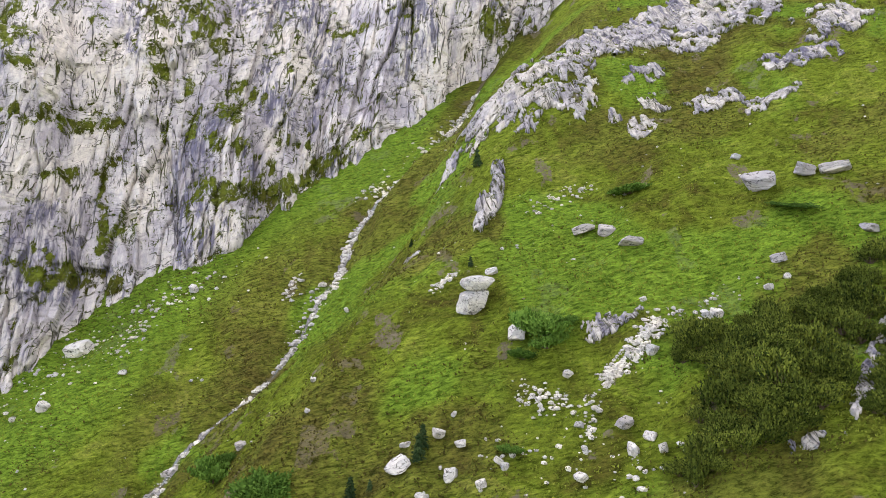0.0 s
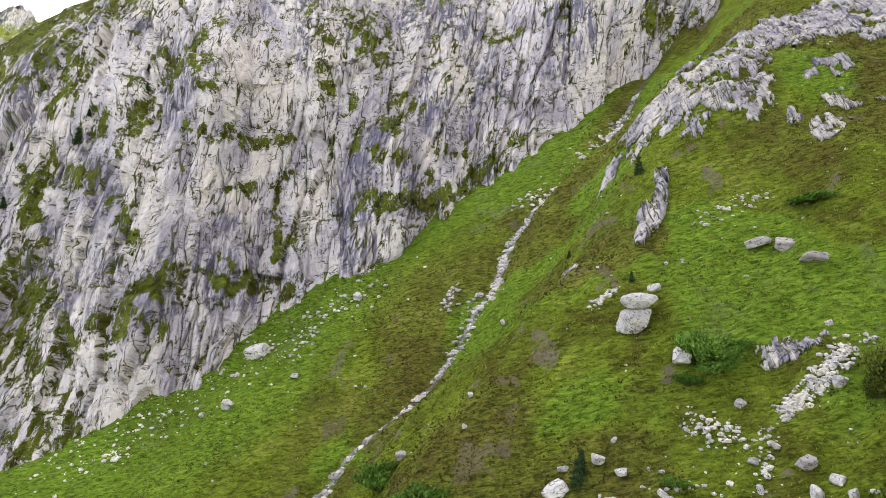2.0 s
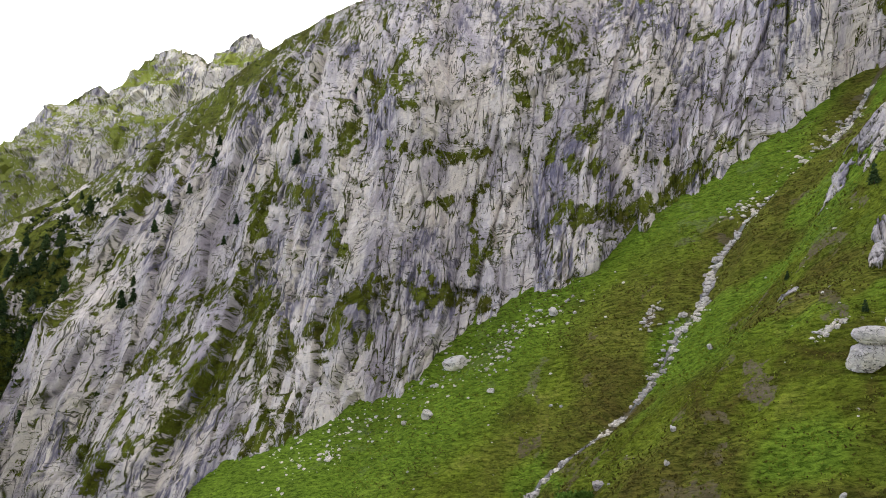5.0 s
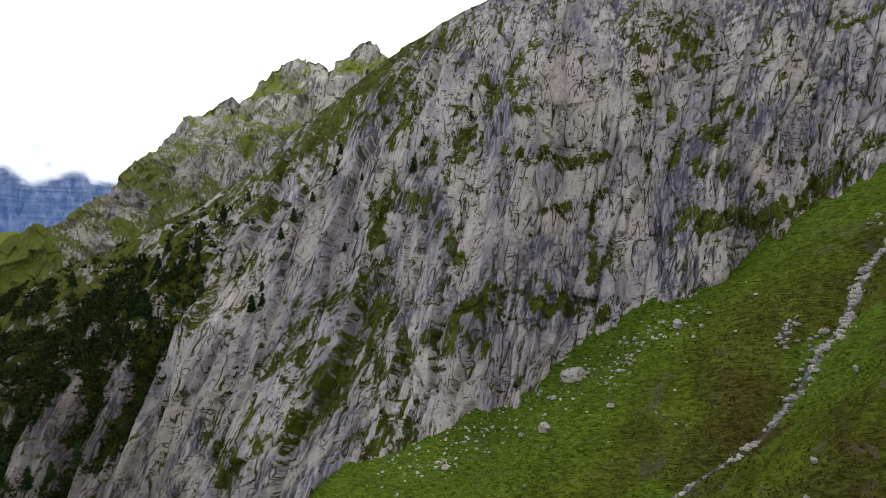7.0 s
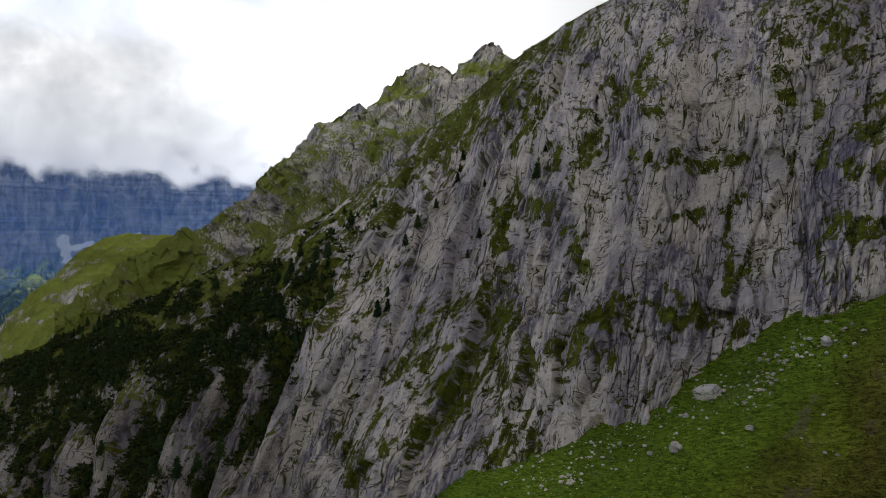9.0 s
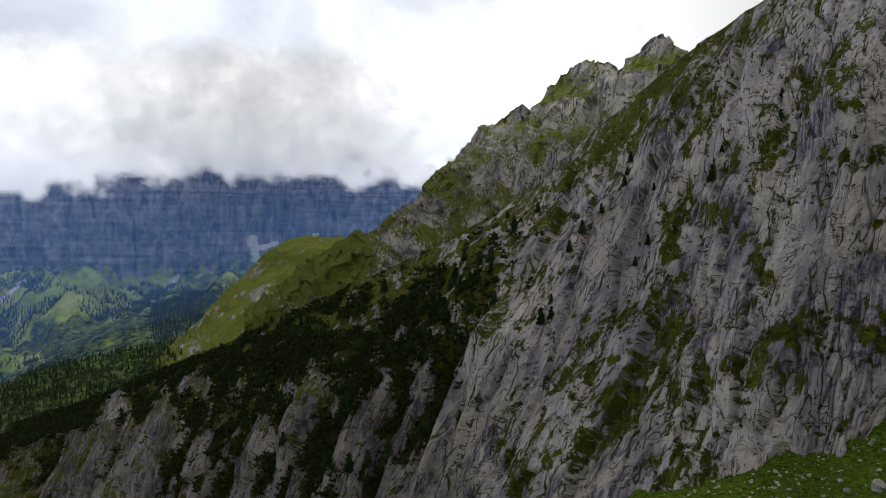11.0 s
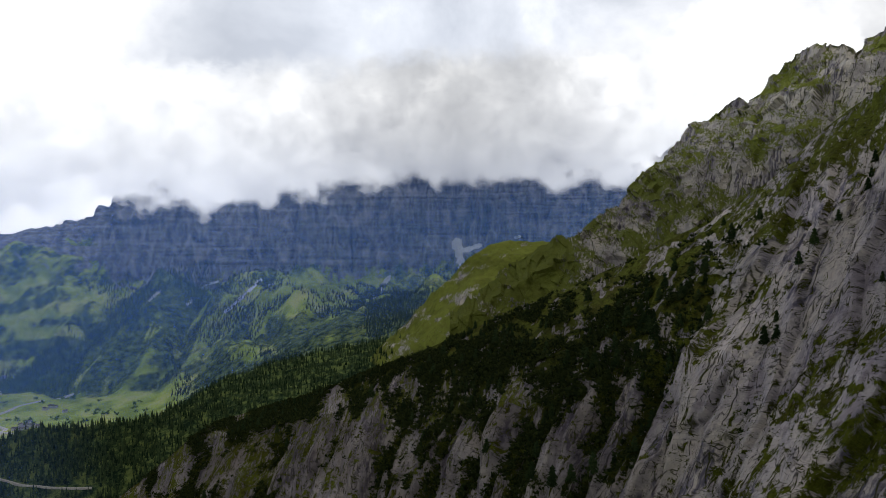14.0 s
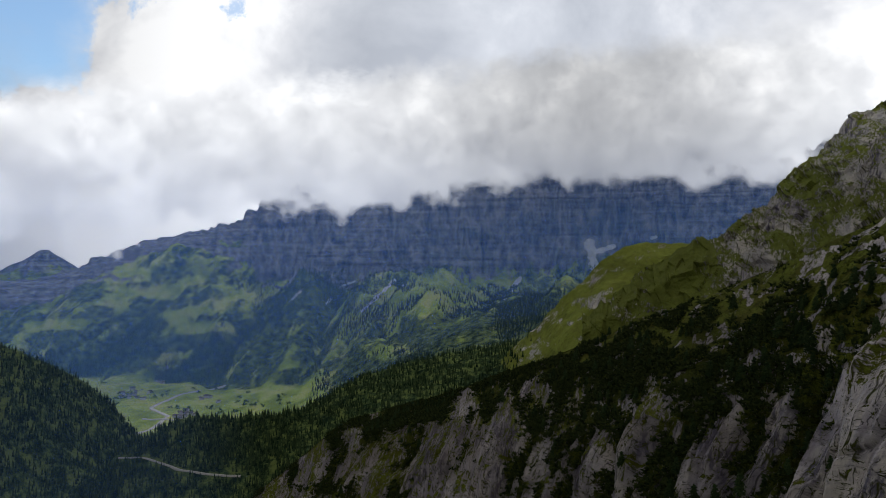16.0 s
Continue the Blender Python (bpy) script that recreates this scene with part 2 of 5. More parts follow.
def make_stone(name, pale, mid):
    m, nt, b, co = material(name)
    c = rock_colour(nt, co, co, pale, mid, tuple(a * 0.8 for a in mid))
    c = mixed(nt, maths(nt, "SUBTRACT", 1.0, crack(nt, co, 1.6, (1.6, 1.6, 0.8), 20, 0.016)), c, (0.07, 0.065, 0.06))
    c = mixed(nt, ramp_value(nt, noise_at(nt, co, 0.9, 8, 0.75), 0.54, 0.66), c, (mid[0] * 0.5, mid[1] * 0.5, mid[2] * 0.5))
    info = nt.nodes.new("ShaderNodeObjectInfo")
    tone = ramp(nt, [(0.0, (0.86, 0.86, 0.88)), (1.0, (1.1, 1.08, 1.05))], info, "Random")
    c = mixed(nt, 1.0, c, tone.outputs[0], "MULTIPLY")
    nt.links.new(c, b.inputs["Base Color"])
    bump(nt, b, noise_at(nt, co, 0.9, 9, 0.78), 1.0, 0.9)
    return m


def make_far_rock():
    """The stratified limestone wall over the valley, with turf, wood and meadow below it."""
    m, nt, b, co = material("far_limestone")
    strata = noise_at(nt, co, 60, 8, 0.70, 0.3, (7, 7, 0.28))
    flute = noise_at(nt, co, 40, 9, 0.68, 0.3, (0.7, 0.7, 4))
    c = ramp(nt, [(0.41, (0.070, 0.074, 0.09)), (0.48, (0.20, 0.205, 0.23)), (0.58, (0.44, 0.44, 0.45))])
    nt.links.new(maths(nt, "ADD", maths(nt, "MULTIPLY", strata, 0.42), maths(nt, "MULTIPLY", flute, 0.58)), c.inputs[0])
    # wood and meadow colours are brightened to carry the valley's sunlight
    wood = ramp(nt, [(0.42, (0.020, 0.042, 0.022)), (0.49, (0.080, 0.130, 0.050)), (0.58, (0.21, 0.27, 0.080))])
    nt.links.new(noise_at(nt, co, 22, 8, 0.75), wood.inputs[0])
    alp = ramp(nt, [(0.40, (0.30, 0.40, 0.07)), (0.5, (0.48, 0.60, 0.11)), (0.60, (0.62, 0.66, 0.20))])
    nt.links.new(noise_at(nt, co, 90, 8, 0.65), alp.inputs[0])
    w = maths(nt, "ADD", attribute(nt, "wood"), maths(nt, "MULTIPLY", maths(nt, "SUBTRACT", noise_at(nt, co, 55, 11, 0.80, 0.1, (1, 1, 1.3)), 0.5), 4.0))
    green = mixed(nt, ramp_value(nt, w, 0.28, 0.72), alp.outputs[0], wood.outputs[0])
    r = maths(nt, "ADD", attribute(nt, "rock"), maths(nt, "MULTIPLY", maths(nt, "SUBTRACT", noise_at(nt, co, 80, 8, 0.7, 0.3, (1, 1, 2)), 0.5), 2.6))
    col = mixed(nt, ramp_value(nt, r, 0.40, 0.60), green, c.outputs[0])
    sn = maths(nt, "ADD", attribute(nt, "snow"), maths(nt, "MULTIPLY", maths(nt, "SUBTRACT", noise_at(nt, co, 24, 6, 0.7), 0.5), 0.35))
    col = mixed(nt, ramp_value(nt, sn, 0.46, 0.54), col, (0.90, 0.91, 0.92))
    nt.links.new(col, b.inputs["Base Color"])
    bump(nt, b, maths(nt, "ADD", flute, maths(nt, "MULTIPLY", strata, 0.5)), 0.9, 30)
    return m


def make_plain(name, colour, scale=0.5, vary=0.35, rough=0.9, height=0.05):
    m, nt, b, co = material(name)
    n = noise_at(nt, co, scale, 6, 0.65)
    lo = tuple(c * (1 - vary) for c in colour)
    hi = tuple(c * (1 + vary) for c in colour)
    c = ramp(nt, [(0.3, lo), (0.7, hi)])
    nt.links.new(n, c.inputs[0])
    info = nt.nodes.new("ShaderNodeObjectInfo")
    tone = ramp(nt, [(0.0, (0.8, 0.8, 0.8)), (1.0, (1.2, 1.2, 1.2))], info, "Random")
    nt.links.new(mixed(nt, 1.0, c.outputs[0], tone.outputs[0], "MULTIPLY"), b.inputs["Base Color"])
    b.inputs["Roughness"].default_value = rough
    bump(nt, b, n, 0.5, height)
    return m


def make_leaf(name, dark, bright):
    m, nt, b, co = material(name)
    geo = nt.nodes.new("ShaderNodeNewGeometry")
    c = ramp(nt, [(0.0, dark), (1.0, bright)], geo, "Random Per Island")
    info = nt.nodes.new("ShaderNodeObjectInfo")
    tone = ramp(nt, [(0.0, (0.6, 0.62, 0.6)), (1.0, (1.45, 1.35, 1.3))], info, "Random")
    nt.links.new(mixed(nt, 1.0, c.outputs[0], tone.outputs[0], "MULTIPLY"), b.inputs["Base Color"])
    return m


def make_cloud(name, wisps):
    """Cloud hanging on the mountain: grey billows, thin at its edges. The mesh says how dense it is."""
    m = bpy.data.materials.new(name)
    m.use_nodes = True
    nt = m.node_tree
    nt.nodes.clear()
    out = nt.nodes.new("ShaderNodeOutputMaterial")
    co = nt.nodes.new("ShaderNodeTexCoord").outputs["Object"]
    puff = noise_at(nt, co, 120, 11, 0.62, 0.1)
    d = maths(nt, "ADD", attribute(nt, "dense"), maths(nt, "MULTIPLY", maths(nt, "SUBTRACT", puff, 0.5), wisps))
    alpha = nt.nodes.new("ShaderNodeMapRange")
    alpha.interpolation_type = "SMOOTHSTEP"
    alpha.inputs["From Min"].default_value, alpha.inputs["From Max"].default_value = 0.05, 0.95
    nt.links.new(d, alpha.inputs["Value"])
    tone = ramp(nt, [(0.28, (1.30, 1.34, 1.43)), (0.44, (1.72, 1.76, 1.84)), (0.57, (2.15, 2.19, 2.26)), (0.70, (2.85, 2.87, 2.9))])
    t = maths(nt, "ADD", maths(nt, "MULTIPLY", noise_at(nt, co, 260, 12, 0.62, 0.15), 0.85), maths(nt, "MULTIPLY", attribute(nt, "bright"), 0.16))
    nt.links.new(t, tone.inputs[0])
    e = add(nt, "ShaderNodeEmission", Strength=CLOUD_LIGHT)
    nt.links.new(mixed(nt, 1.0, tone.outputs[0], attribute(nt, "lit"), "MULTIPLY"), e.inputs[0])
    mx = nt.nodes.new("ShaderNodeMixShader")
    nt.links.new(alpha.outputs[0], mx.inputs[0])
    nt.links.new(nt.nodes.new("ShaderNodeBsdfTransparent").outputs[0], mx.inputs[1])
    nt.links.new(e.outputs[0], mx.inputs[2])
    nt.links.new(mx.outputs[0], out.inputs[0])
    return m


def make_haze(name, thick):
    """See-through blue sheet that imitates aerial haze, lit by sun and sky."""
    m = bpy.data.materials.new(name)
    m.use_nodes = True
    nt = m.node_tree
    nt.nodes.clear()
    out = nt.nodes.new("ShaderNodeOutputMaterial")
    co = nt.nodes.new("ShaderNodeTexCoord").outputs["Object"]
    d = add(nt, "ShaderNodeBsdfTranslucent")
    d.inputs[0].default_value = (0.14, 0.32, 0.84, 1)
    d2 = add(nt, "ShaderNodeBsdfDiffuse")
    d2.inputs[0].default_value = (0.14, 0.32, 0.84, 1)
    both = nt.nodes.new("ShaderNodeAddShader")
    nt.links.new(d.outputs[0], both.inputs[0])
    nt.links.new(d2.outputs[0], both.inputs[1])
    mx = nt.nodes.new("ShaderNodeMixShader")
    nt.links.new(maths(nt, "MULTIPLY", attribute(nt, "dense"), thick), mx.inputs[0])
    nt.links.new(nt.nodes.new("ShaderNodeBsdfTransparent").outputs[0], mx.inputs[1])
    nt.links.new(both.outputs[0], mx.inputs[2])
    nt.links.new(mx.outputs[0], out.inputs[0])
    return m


CLIFF_ROCK = make_cliff_rock("granite_with_turf", (0.53, 0.482, 0.480), (0.31, 0.278, 0.325), (0.085, 0.088, 0.018), 1.0, 0.5)
# sunlight on ridge and hill is put into paler rock and yellower turf
RIDGE_ROCK = make_cliff_rock("sunlit_pale_granite_with_turf", (0.60, 0.56, 0.50), (0.40, 0.37, 0.36), (0.32, 0.36, 0.075), 2.2, 0.55)
OUTCROP_ROCK = make_cliff_rock("outcrop_granite", (0.43, 0.395, 0.385), (0.27, 0.247, 0.275), (0.105, 0.118, 0.022), 0.6)
MEADOW = make_meadow()
PALE_STONE = make_stone("pale_granite", (0.62, 0.585, 0.55), (0.42, 0.395, 0.385))
DARK_STONE = make_stone("weathered_granite", (0.40, 0.37, 0.36), (0.25, 0.235, 0.25))
FAR_ROCK = make_far_rock()
BARK = make_plain("bark", (0.10, 0.075, 0.055), 0.3)
SPRUCE = make_leaf("spruce_needles", (0.014, 0.030, 0.014), (0.045, 0.070, 0.026))
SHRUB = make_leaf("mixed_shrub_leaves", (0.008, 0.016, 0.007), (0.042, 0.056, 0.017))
PINE = make_leaf("dwarf_pine_needles", (0.010, 0.020, 0.005), (0.110, 0.135, 0.022))
ALDER = make_leaf("green_alder_leaves", (0.030, 0.070, 0.010), (0.110, 0.190, 0.035))
HEATH = make_leaf("heather", (0.060, 0.054, 0.014), (0.150, 0.122, 0.034))
SEDGE = make_leaf("sedge_grass", (0.085, 0.112, 0.014), (0.185, 0.222, 0.034))
FIR_FAR = make_leaf("far_conifers", (0.014, 0.032, 0.018), (0.070, 0.110, 0.046))
RUSTY = make_leaf("rusty_leaves", (0.10, 0.020, 0.008), (0.26, 0.060, 0.020))
SNOW = make_plain("old_snow", (0.82, 0.83, 0.85), 8, 0.08)
GRAVEL = make_plain("pale_gravel", (0.62, 0.59, 0.53), 2, 0.25)
CLOUD = make_cloud("cloud", 1.2)
HAZE = make_haze("haze_tint", 0.066)
WATER = make_plain("stream_water", (0.12, 0.125, 0.12), 1.5, 0.5, 0.12)
PLASTER = make_plain("white_plaster", (0.70, 0.68, 0.64), 2, 0.1)
ROOF = make_plain("slate_roof", (0.16, 0.14, 0.13), 1, 0.3)
DEAD_WOOD = make_plain("bleached_dead_wood", (0.42, 0.39, 0.36), 0.3)

# ---------------------------------------------------------------- noise on arrays
def _hash(ix, iy, iz, seed):
    with np.errstate(over="ignore"):
        h = ix.astype(np.uint32) * np.uint32(374761393) + iy.astype(np.uint32) * np.uint32(668265263)
        h = h + iz.astype(np.uint32) * np.uint32(2147483647) + np.uint32(seed * 144665 + 977)
        h = (h ^ (h >> np.uint32(13))) * np.uint32(1274126177)
        h = (h ^ (h >> np.uint32(16))) * np.uint32(2246822519)
        h = h ^ (h >> np.uint32(15))
    return h.astype(np.float64) / 4294967295.0


def value_noise(x, y, z, seed=0):
    x, y, z = np.broadcast_arrays(np.asarray(x, float), np.asarray(y, float), np.asarray(z, float))
    fx, fy, fz = np.floor(x), np.floor(y), np.floor(z)
    ix, iy, iz = fx.astype(np.int64), fy.astype(np.int64), fz.astype(np.int64)
    u, v, w = x - fx, y - fy, z - fz
    u, v, w = (a * a * a * (a * (a * 6 - 15) + 10) for a in (u, v, w))
    total = 0
    for a, wa in ((0, 1 - u), (1, u)):
        for b, wb in ((0, 1 - v), (1, v)):
            for c, wc in ((0, 1 - w), (1, w)):
                total = total + _hash(ix + a, iy + b, iz + c, seed) * wa * wb * wc
    return total * 2 - 1


def fbm(x, y, z=0.0, octaves=4, seed=0, gain=0.5):
    total, amp, k = 0, 1.0, 1.0
    for o in range(octaves):
        total = total + amp * value_noise(np.asarray(x) * k + o * 17.3, np.asarray(y) * k - o * 9.1, np.asarray(z) * k + o * 5.7, seed + o)
        amp, k = amp * gain, k * 2.03
    return total


def cells(x, y, seed=0):
    """Cells of a plane: distance to the cell's border, two random numbers of the cell, and a slant across it."""
    fx, fy = np.floor(x), np.floor(y)
    ix, iy = fx.astype(np.int64), fy.astype(np.int64)
    zero = np.zeros(x.shape, np.int64)
    d1, d2 = np.full(x.shape, 9.0), np.full(x.shape, 9.0)
    na, nb, ox, oy = zero, zero, zero * 0.0, zero * 0.0
    for a in (-1, 0, 1):
        for b in (-1, 0, 1):
            px = fx + a + _hash(ix + a, iy + b, zero, seed)
            py = fy + b + _hash(ix + a, iy + b, zero + 1, seed)
            d = np.hypot(px - x, py - y)
            near = d < d1
            d2 = np.where(near, d1, np.minimum(d2, d))
            na, nb = np.where(near, ix + a, na), np.where(near, iy + b, nb)
            ox, oy = np.where(near, x - px, ox), np.where(near, y - py, oy)
            d1 = np.where(near, d, d1)
    ra, rb = _hash(na, nb, zero + 2, seed), _hash(na, nb, zero + 3, seed)
    slant = (_hash(na, nb, zero + 4, seed) - 0.5) * ox + (rb - 0.5) * oy
    return d2 - d1, ra, slant


def smooth(a, lo=0.0, hi=1.0):
    t = np.clip((np.asarray(a, float) - lo) / (hi - lo), 0, 1)
    return t * t * (3 - 2 * t)


def soft_line(x, xs, ys, width=0.0):
    """A polyline through the given keys, rounded over the width."""
    if width <= 0:
        return np.interp(x, xs, ys)
    return sum(np.interp(np.asarray(x) + width * k, xs, ys) * w for k, w in ((-1, 0.12), (-0.5, 0.22), (0, 0.32), (0.5, 0.22), (1, 0.12)))


# ---------------------------------------------------------------- meshes from grids
def add_attribute(me, key, val):
    """A number or a vector for each vertex."""
    if np.ndim(val) > 1 and np.shape(val)[-1] == 3:
        me.attributes.new(key, "FLOAT_VECTOR", "POINT").data.foreach_set("vector", np.asarray(val).reshape(-1).astype(np.float32))
    else:
        me.attributes.new(key, "FLOAT", "POINT").data.foreach_set("value", np.clip(val, -1, 2).reshape(-1).astype(np.float32))


def grid_object(name, P, mat, attributes=None, smooth_faces=True):
    """P: (rows, columns, 3) places."""
    r, c, _ = P.shape
    me = bpy.data.meshes.new(name)
    idx = np.arange(r * c).reshape(r, c)
    quads = np.stack([idx[:-1, :-1], idx[:-1, 1:], idx[1:, 1:], idx[1:, :-1]], -1).reshape(-1, 4)
    me.vertices.add(r * c)
    me.vertices.foreach_set("co", P.reshape(-1).astype(np.float32))
    n = len(quads)
    me.loops.add(n * 4)
    me.loops.foreach_set("vertex_index", quads.reshape(-1).astype(np.int32))
    me.polygons.add(n)
    me.polygons.foreach_set("loop_start", np.arange(0, n * 4, 4, dtype=np.int32))
    me.update(calc_edges=True)
    me.polygons.foreach_set("use_smooth", np.full(n, smooth_faces))
    for key, val in (attributes or {}).items():
        add_attribute(me, key, val)
    me.materials.append(mat)
    me.validate()
    return new(name, me)


def normals_of(P):
    du, dv = np.gradient(P, axis=1), np.gradient(P, axis=0)
    n = np.cross(du, dv)
    return n / (np.linalg.norm(n, axis=-1, keepdims=True) + 1e-9)


def polar(az, dist, z):
    a = np.radians(az)
    return np.stack([-np.sin(a) * dist, np.cos(a) * dist, z + 0 * dist], -1)


def landform(stations, lines, az, rows, round_by=2.0):
    """Loft: each line is (distances, heights) at the stations (degrees west of north of the origin); rows: points per strip."""
    D = [soft_line(az, stations, d, round_by) for d, _ in lines]
    Z = [soft_line(az, stations, z, round_by) for _, z in lines]
    dist, high = [], []
    for i, n in enumerate(rows):
        t = np.linspace(0, 1, n, endpoint=i == len(rows) - 1)[:, None]
        dist.append(D[i] * (1 - t) + D[i + 1] * t)
        high.append(Z[i] * (1 - t) + Z[i + 1] * t)
    d, z = np.concatenate(dist), np.concatenate(high)
    return polar(np.broadcast_to(az, d.shape), d, z)


# ---------------------------------------------------------------- the near slope
STREAM_Y = (120, 180, 218, 229, 238, 248, 268, 279, 297, 312, 331, 345, 376, 430)
STREAM_X = (-160, -115, -89, -83, -67, -58, -48, -41, -38, -30, -6, 5, 20, 45)


def apron(x, y):
    return 515 + 0.86 * (y - 252) + 0.25 * (x + 128)


def slope_height(x, y):
    """Height of the turf slope: an apron below the wall, the stream's furrow, the shoulder east of it."""
    dx = x - np.interp(y, STREAM_Y, STREAM_X)
    z = apron(x, y)
    z = z + 34 * smooth(dx, 5, 72) - 3.0 * np.exp(-(dx / 5.0) ** 2)
    z = z + 14 * np.exp(-(((x - 45) / 40) ** 2 + ((y - 292) / 30) ** 2))
    z = z + 9 * np.exp(-(((x - 75) / 24) ** 2 + ((y - 160) / 24) ** 2))
    z = z + 5 * np.exp(-((dx - 14) / 9) ** 2) * smooth(y, 250, 285)
    z = z + 1.8 * fbm(x / 28, y / 28, 0, 3, 5) + 1.9 * fbm((x - y) / 15, (x + y) / 75, 0, 3, 6) * smooth(dx, 4, 20)
    flat = 300 + 0.10 * y
    k = smooth(y, 20, 110)
    return flat * (1 - k) + z * k


def build_slope():
    xs, ys = np.arange(-340, 280.1, 1.0), np.arange(96, 470.1, 1.0)
    X, Y = np.meshgrid(xs, ys)
    Z = slope_height(X, Y)
    dx = X - np.interp(Y, STREAM_Y, STREAM_X)
    rough = fbm(X / 3.5, Y / 2.2, 0, 3, 11)
    Z = Z + 0.45 * rough + 0.8 * fbm(X / 11, Y / 9, 0, 2, 12)
    heath = smooth(fbm(X / 34, Y / 22, 0, 4, 21), 0.0, 0.45)
    fresh = smooth(fbm(X / 40, Y / 26, 0, 4, 33), -0.05, 0.5) * (1 - heath)
    west = smooth(-dx, 8, 20)
    band = west * smooth(-dx, 62, 32)                                 # dry heath between the stream and the lush strip under the wall
    lush = smooth(-dx, 32, 70) + west * smooth(Y, 285, 330)
    heath = np.clip(np.maximum(heath, 0.9 * band * smooth(fbm(X / 30, Y / 16, 2, 3, 22), -0.5, 0.2)) - lush, 0, 1)
    fresh = np.clip(np.maximum(fresh * (1 - band), lush), 0, 1)
    bare = smooth(fbm(X / 9, Y / 7, 0, 4, 44), 0.50, 0.85) * 0.6 + 0.75 * np.exp(-(dx / 2.6) ** 2)
    bare = np.maximum(bare, 0.8 * np.exp(-(((X + 59) / 3.2) ** 2 + ((Y - 277) / 5) ** 2)))
    P = np.stack([X, Y, Z], -1)
    ob = grid_object("ground", P, MEADOW, {"heath": heath, "fresh": fresh, "bare": bare})
    return tagged(ob, "steep alpine turf slope with heather and bare patches", "slope", kind="structure")


slope = build_slope()

# ---------------------------------------------------------------- the granite wall
WALL_AZ = (-22, 0, 10, 20, 30, 35, 42, 48, 53, 58, 64, 70, 76, 82, 88, 95, 104)
WALL = (
    ((380, 352, 318, 296, 300, 292, 312, 322, 345, 375, 405, 425, 480, 560, 640, 690, 720),
     (600, 590, 555, 510, 480, 455, 430, 400, 385, 370, 350, 335, 300, 280, 265, 240, 170)),
    ((400, 372, 335, 312, 318, 314, 342, 352, 380, 415, 455, 470, 540, 620, 700, 745, 770),
     (660, 640, 600, 558, 532, 512, 494, 470, 456, 446, 436, 424, 396, 372, 345, 315, 200)),
    ((430, 385, 365, 335, 335, 338, 378, 402, 428, 450, 505, 535, 600, 700, 800, 850, 875),
     (720, 690, 650, 610, 585, 570, 552, 540, 545, 520, 508, 490, 455, 432, 415, 380, 240)),
    ((460, 405, 388, 356, 358, 380, 412, 440, 470, 525, 572, 625, 700, 790, 850, 880, 900),
     (770, 735, 695, 675, 655, 655, 632, 625, 602, 566, 556, 522, 488, 448, 417, 384, 255)),
    ((520, 460, 450, 440, 425, 440, 480, 515, 540, 580, 640, 700, 770, 830, 880, 910, 930),
     (820, 800, 790, 765, 748, 733, 712, 676, 636, 610, 580, 545, 505, 460, 420, 388, 262)),
    ((720, 660, 650, 640, 600, 590, 600, 620, 650, 690, 750, 800, 870, 920, 960, 990, 1010),
     (760, 740, 730, 710, 690, 660, 640, 610, 570, 540, 510, 470, 420, 380, 330, 280, 200)),
)


# turf on the wall: from, to, half width
TURF_LEDGES = (-192, 308, 630, -150, 322, 631, 3, -153, 291, 557, -139, 295, 559, 3.5, -146, 302, 574, -142, 303, 580, 3,
               -100, 314, 592, -68, 327, 600, 6, -68, 327, 600, -52, 335, 616, 5, -74, 335, 620, -70, 335, 622, 5,
               -184, 283, 563, -189, 276, 557, 3.5, -172, 303, 603, -163, 304, 606, 2.5, -167, 293, 559, -150, 291, 559, 3.5,
               -242, 293, 609, -235, 295, 605, 4)
TURF_CHUTES = (-265, 297, 619, -265, 282, 560, 4.5, -265, 282, 560, -242, 264, 515, 5, -227, 268, 529, -200, 269, 540, 6, -223, 252, 491, -218, 250, 488, 9,
               -260, 270, 538, -270, 260, 512, 4, -311, 253, 520, -285, 262, 525, 4, -329, 237, 475, -305, 234, 465, 4,
               -290, 251, 511, -249, 268, 527, 4.5, -315, 272, 551, -278, 276, 557, 3)
TURF_HIGH = (-317, 355, 706, -335, 336, 673, 8, -335, 336, 673, -342, 313, 650, 7, -310, 327, 658, -283, 338, 676, 7, -242, 305, 637, -222, 298, 620, 4,
             -370, 286, 610, -347, 286, 617, 4, -403, 281, 573, -360, 275, 579, 5, -217, 327, 671, -197, 323, 660, 6,
             -137, 358, 700, -112, 350, 688, 4, -142, 347, 686, -107, 345, 676, 3, -96, 339, 651, -92, 340, 648, 4, -103, 335, 634, -100, 336, 632, 4,
             31, 395, 697, 50, 390, 682, 9)


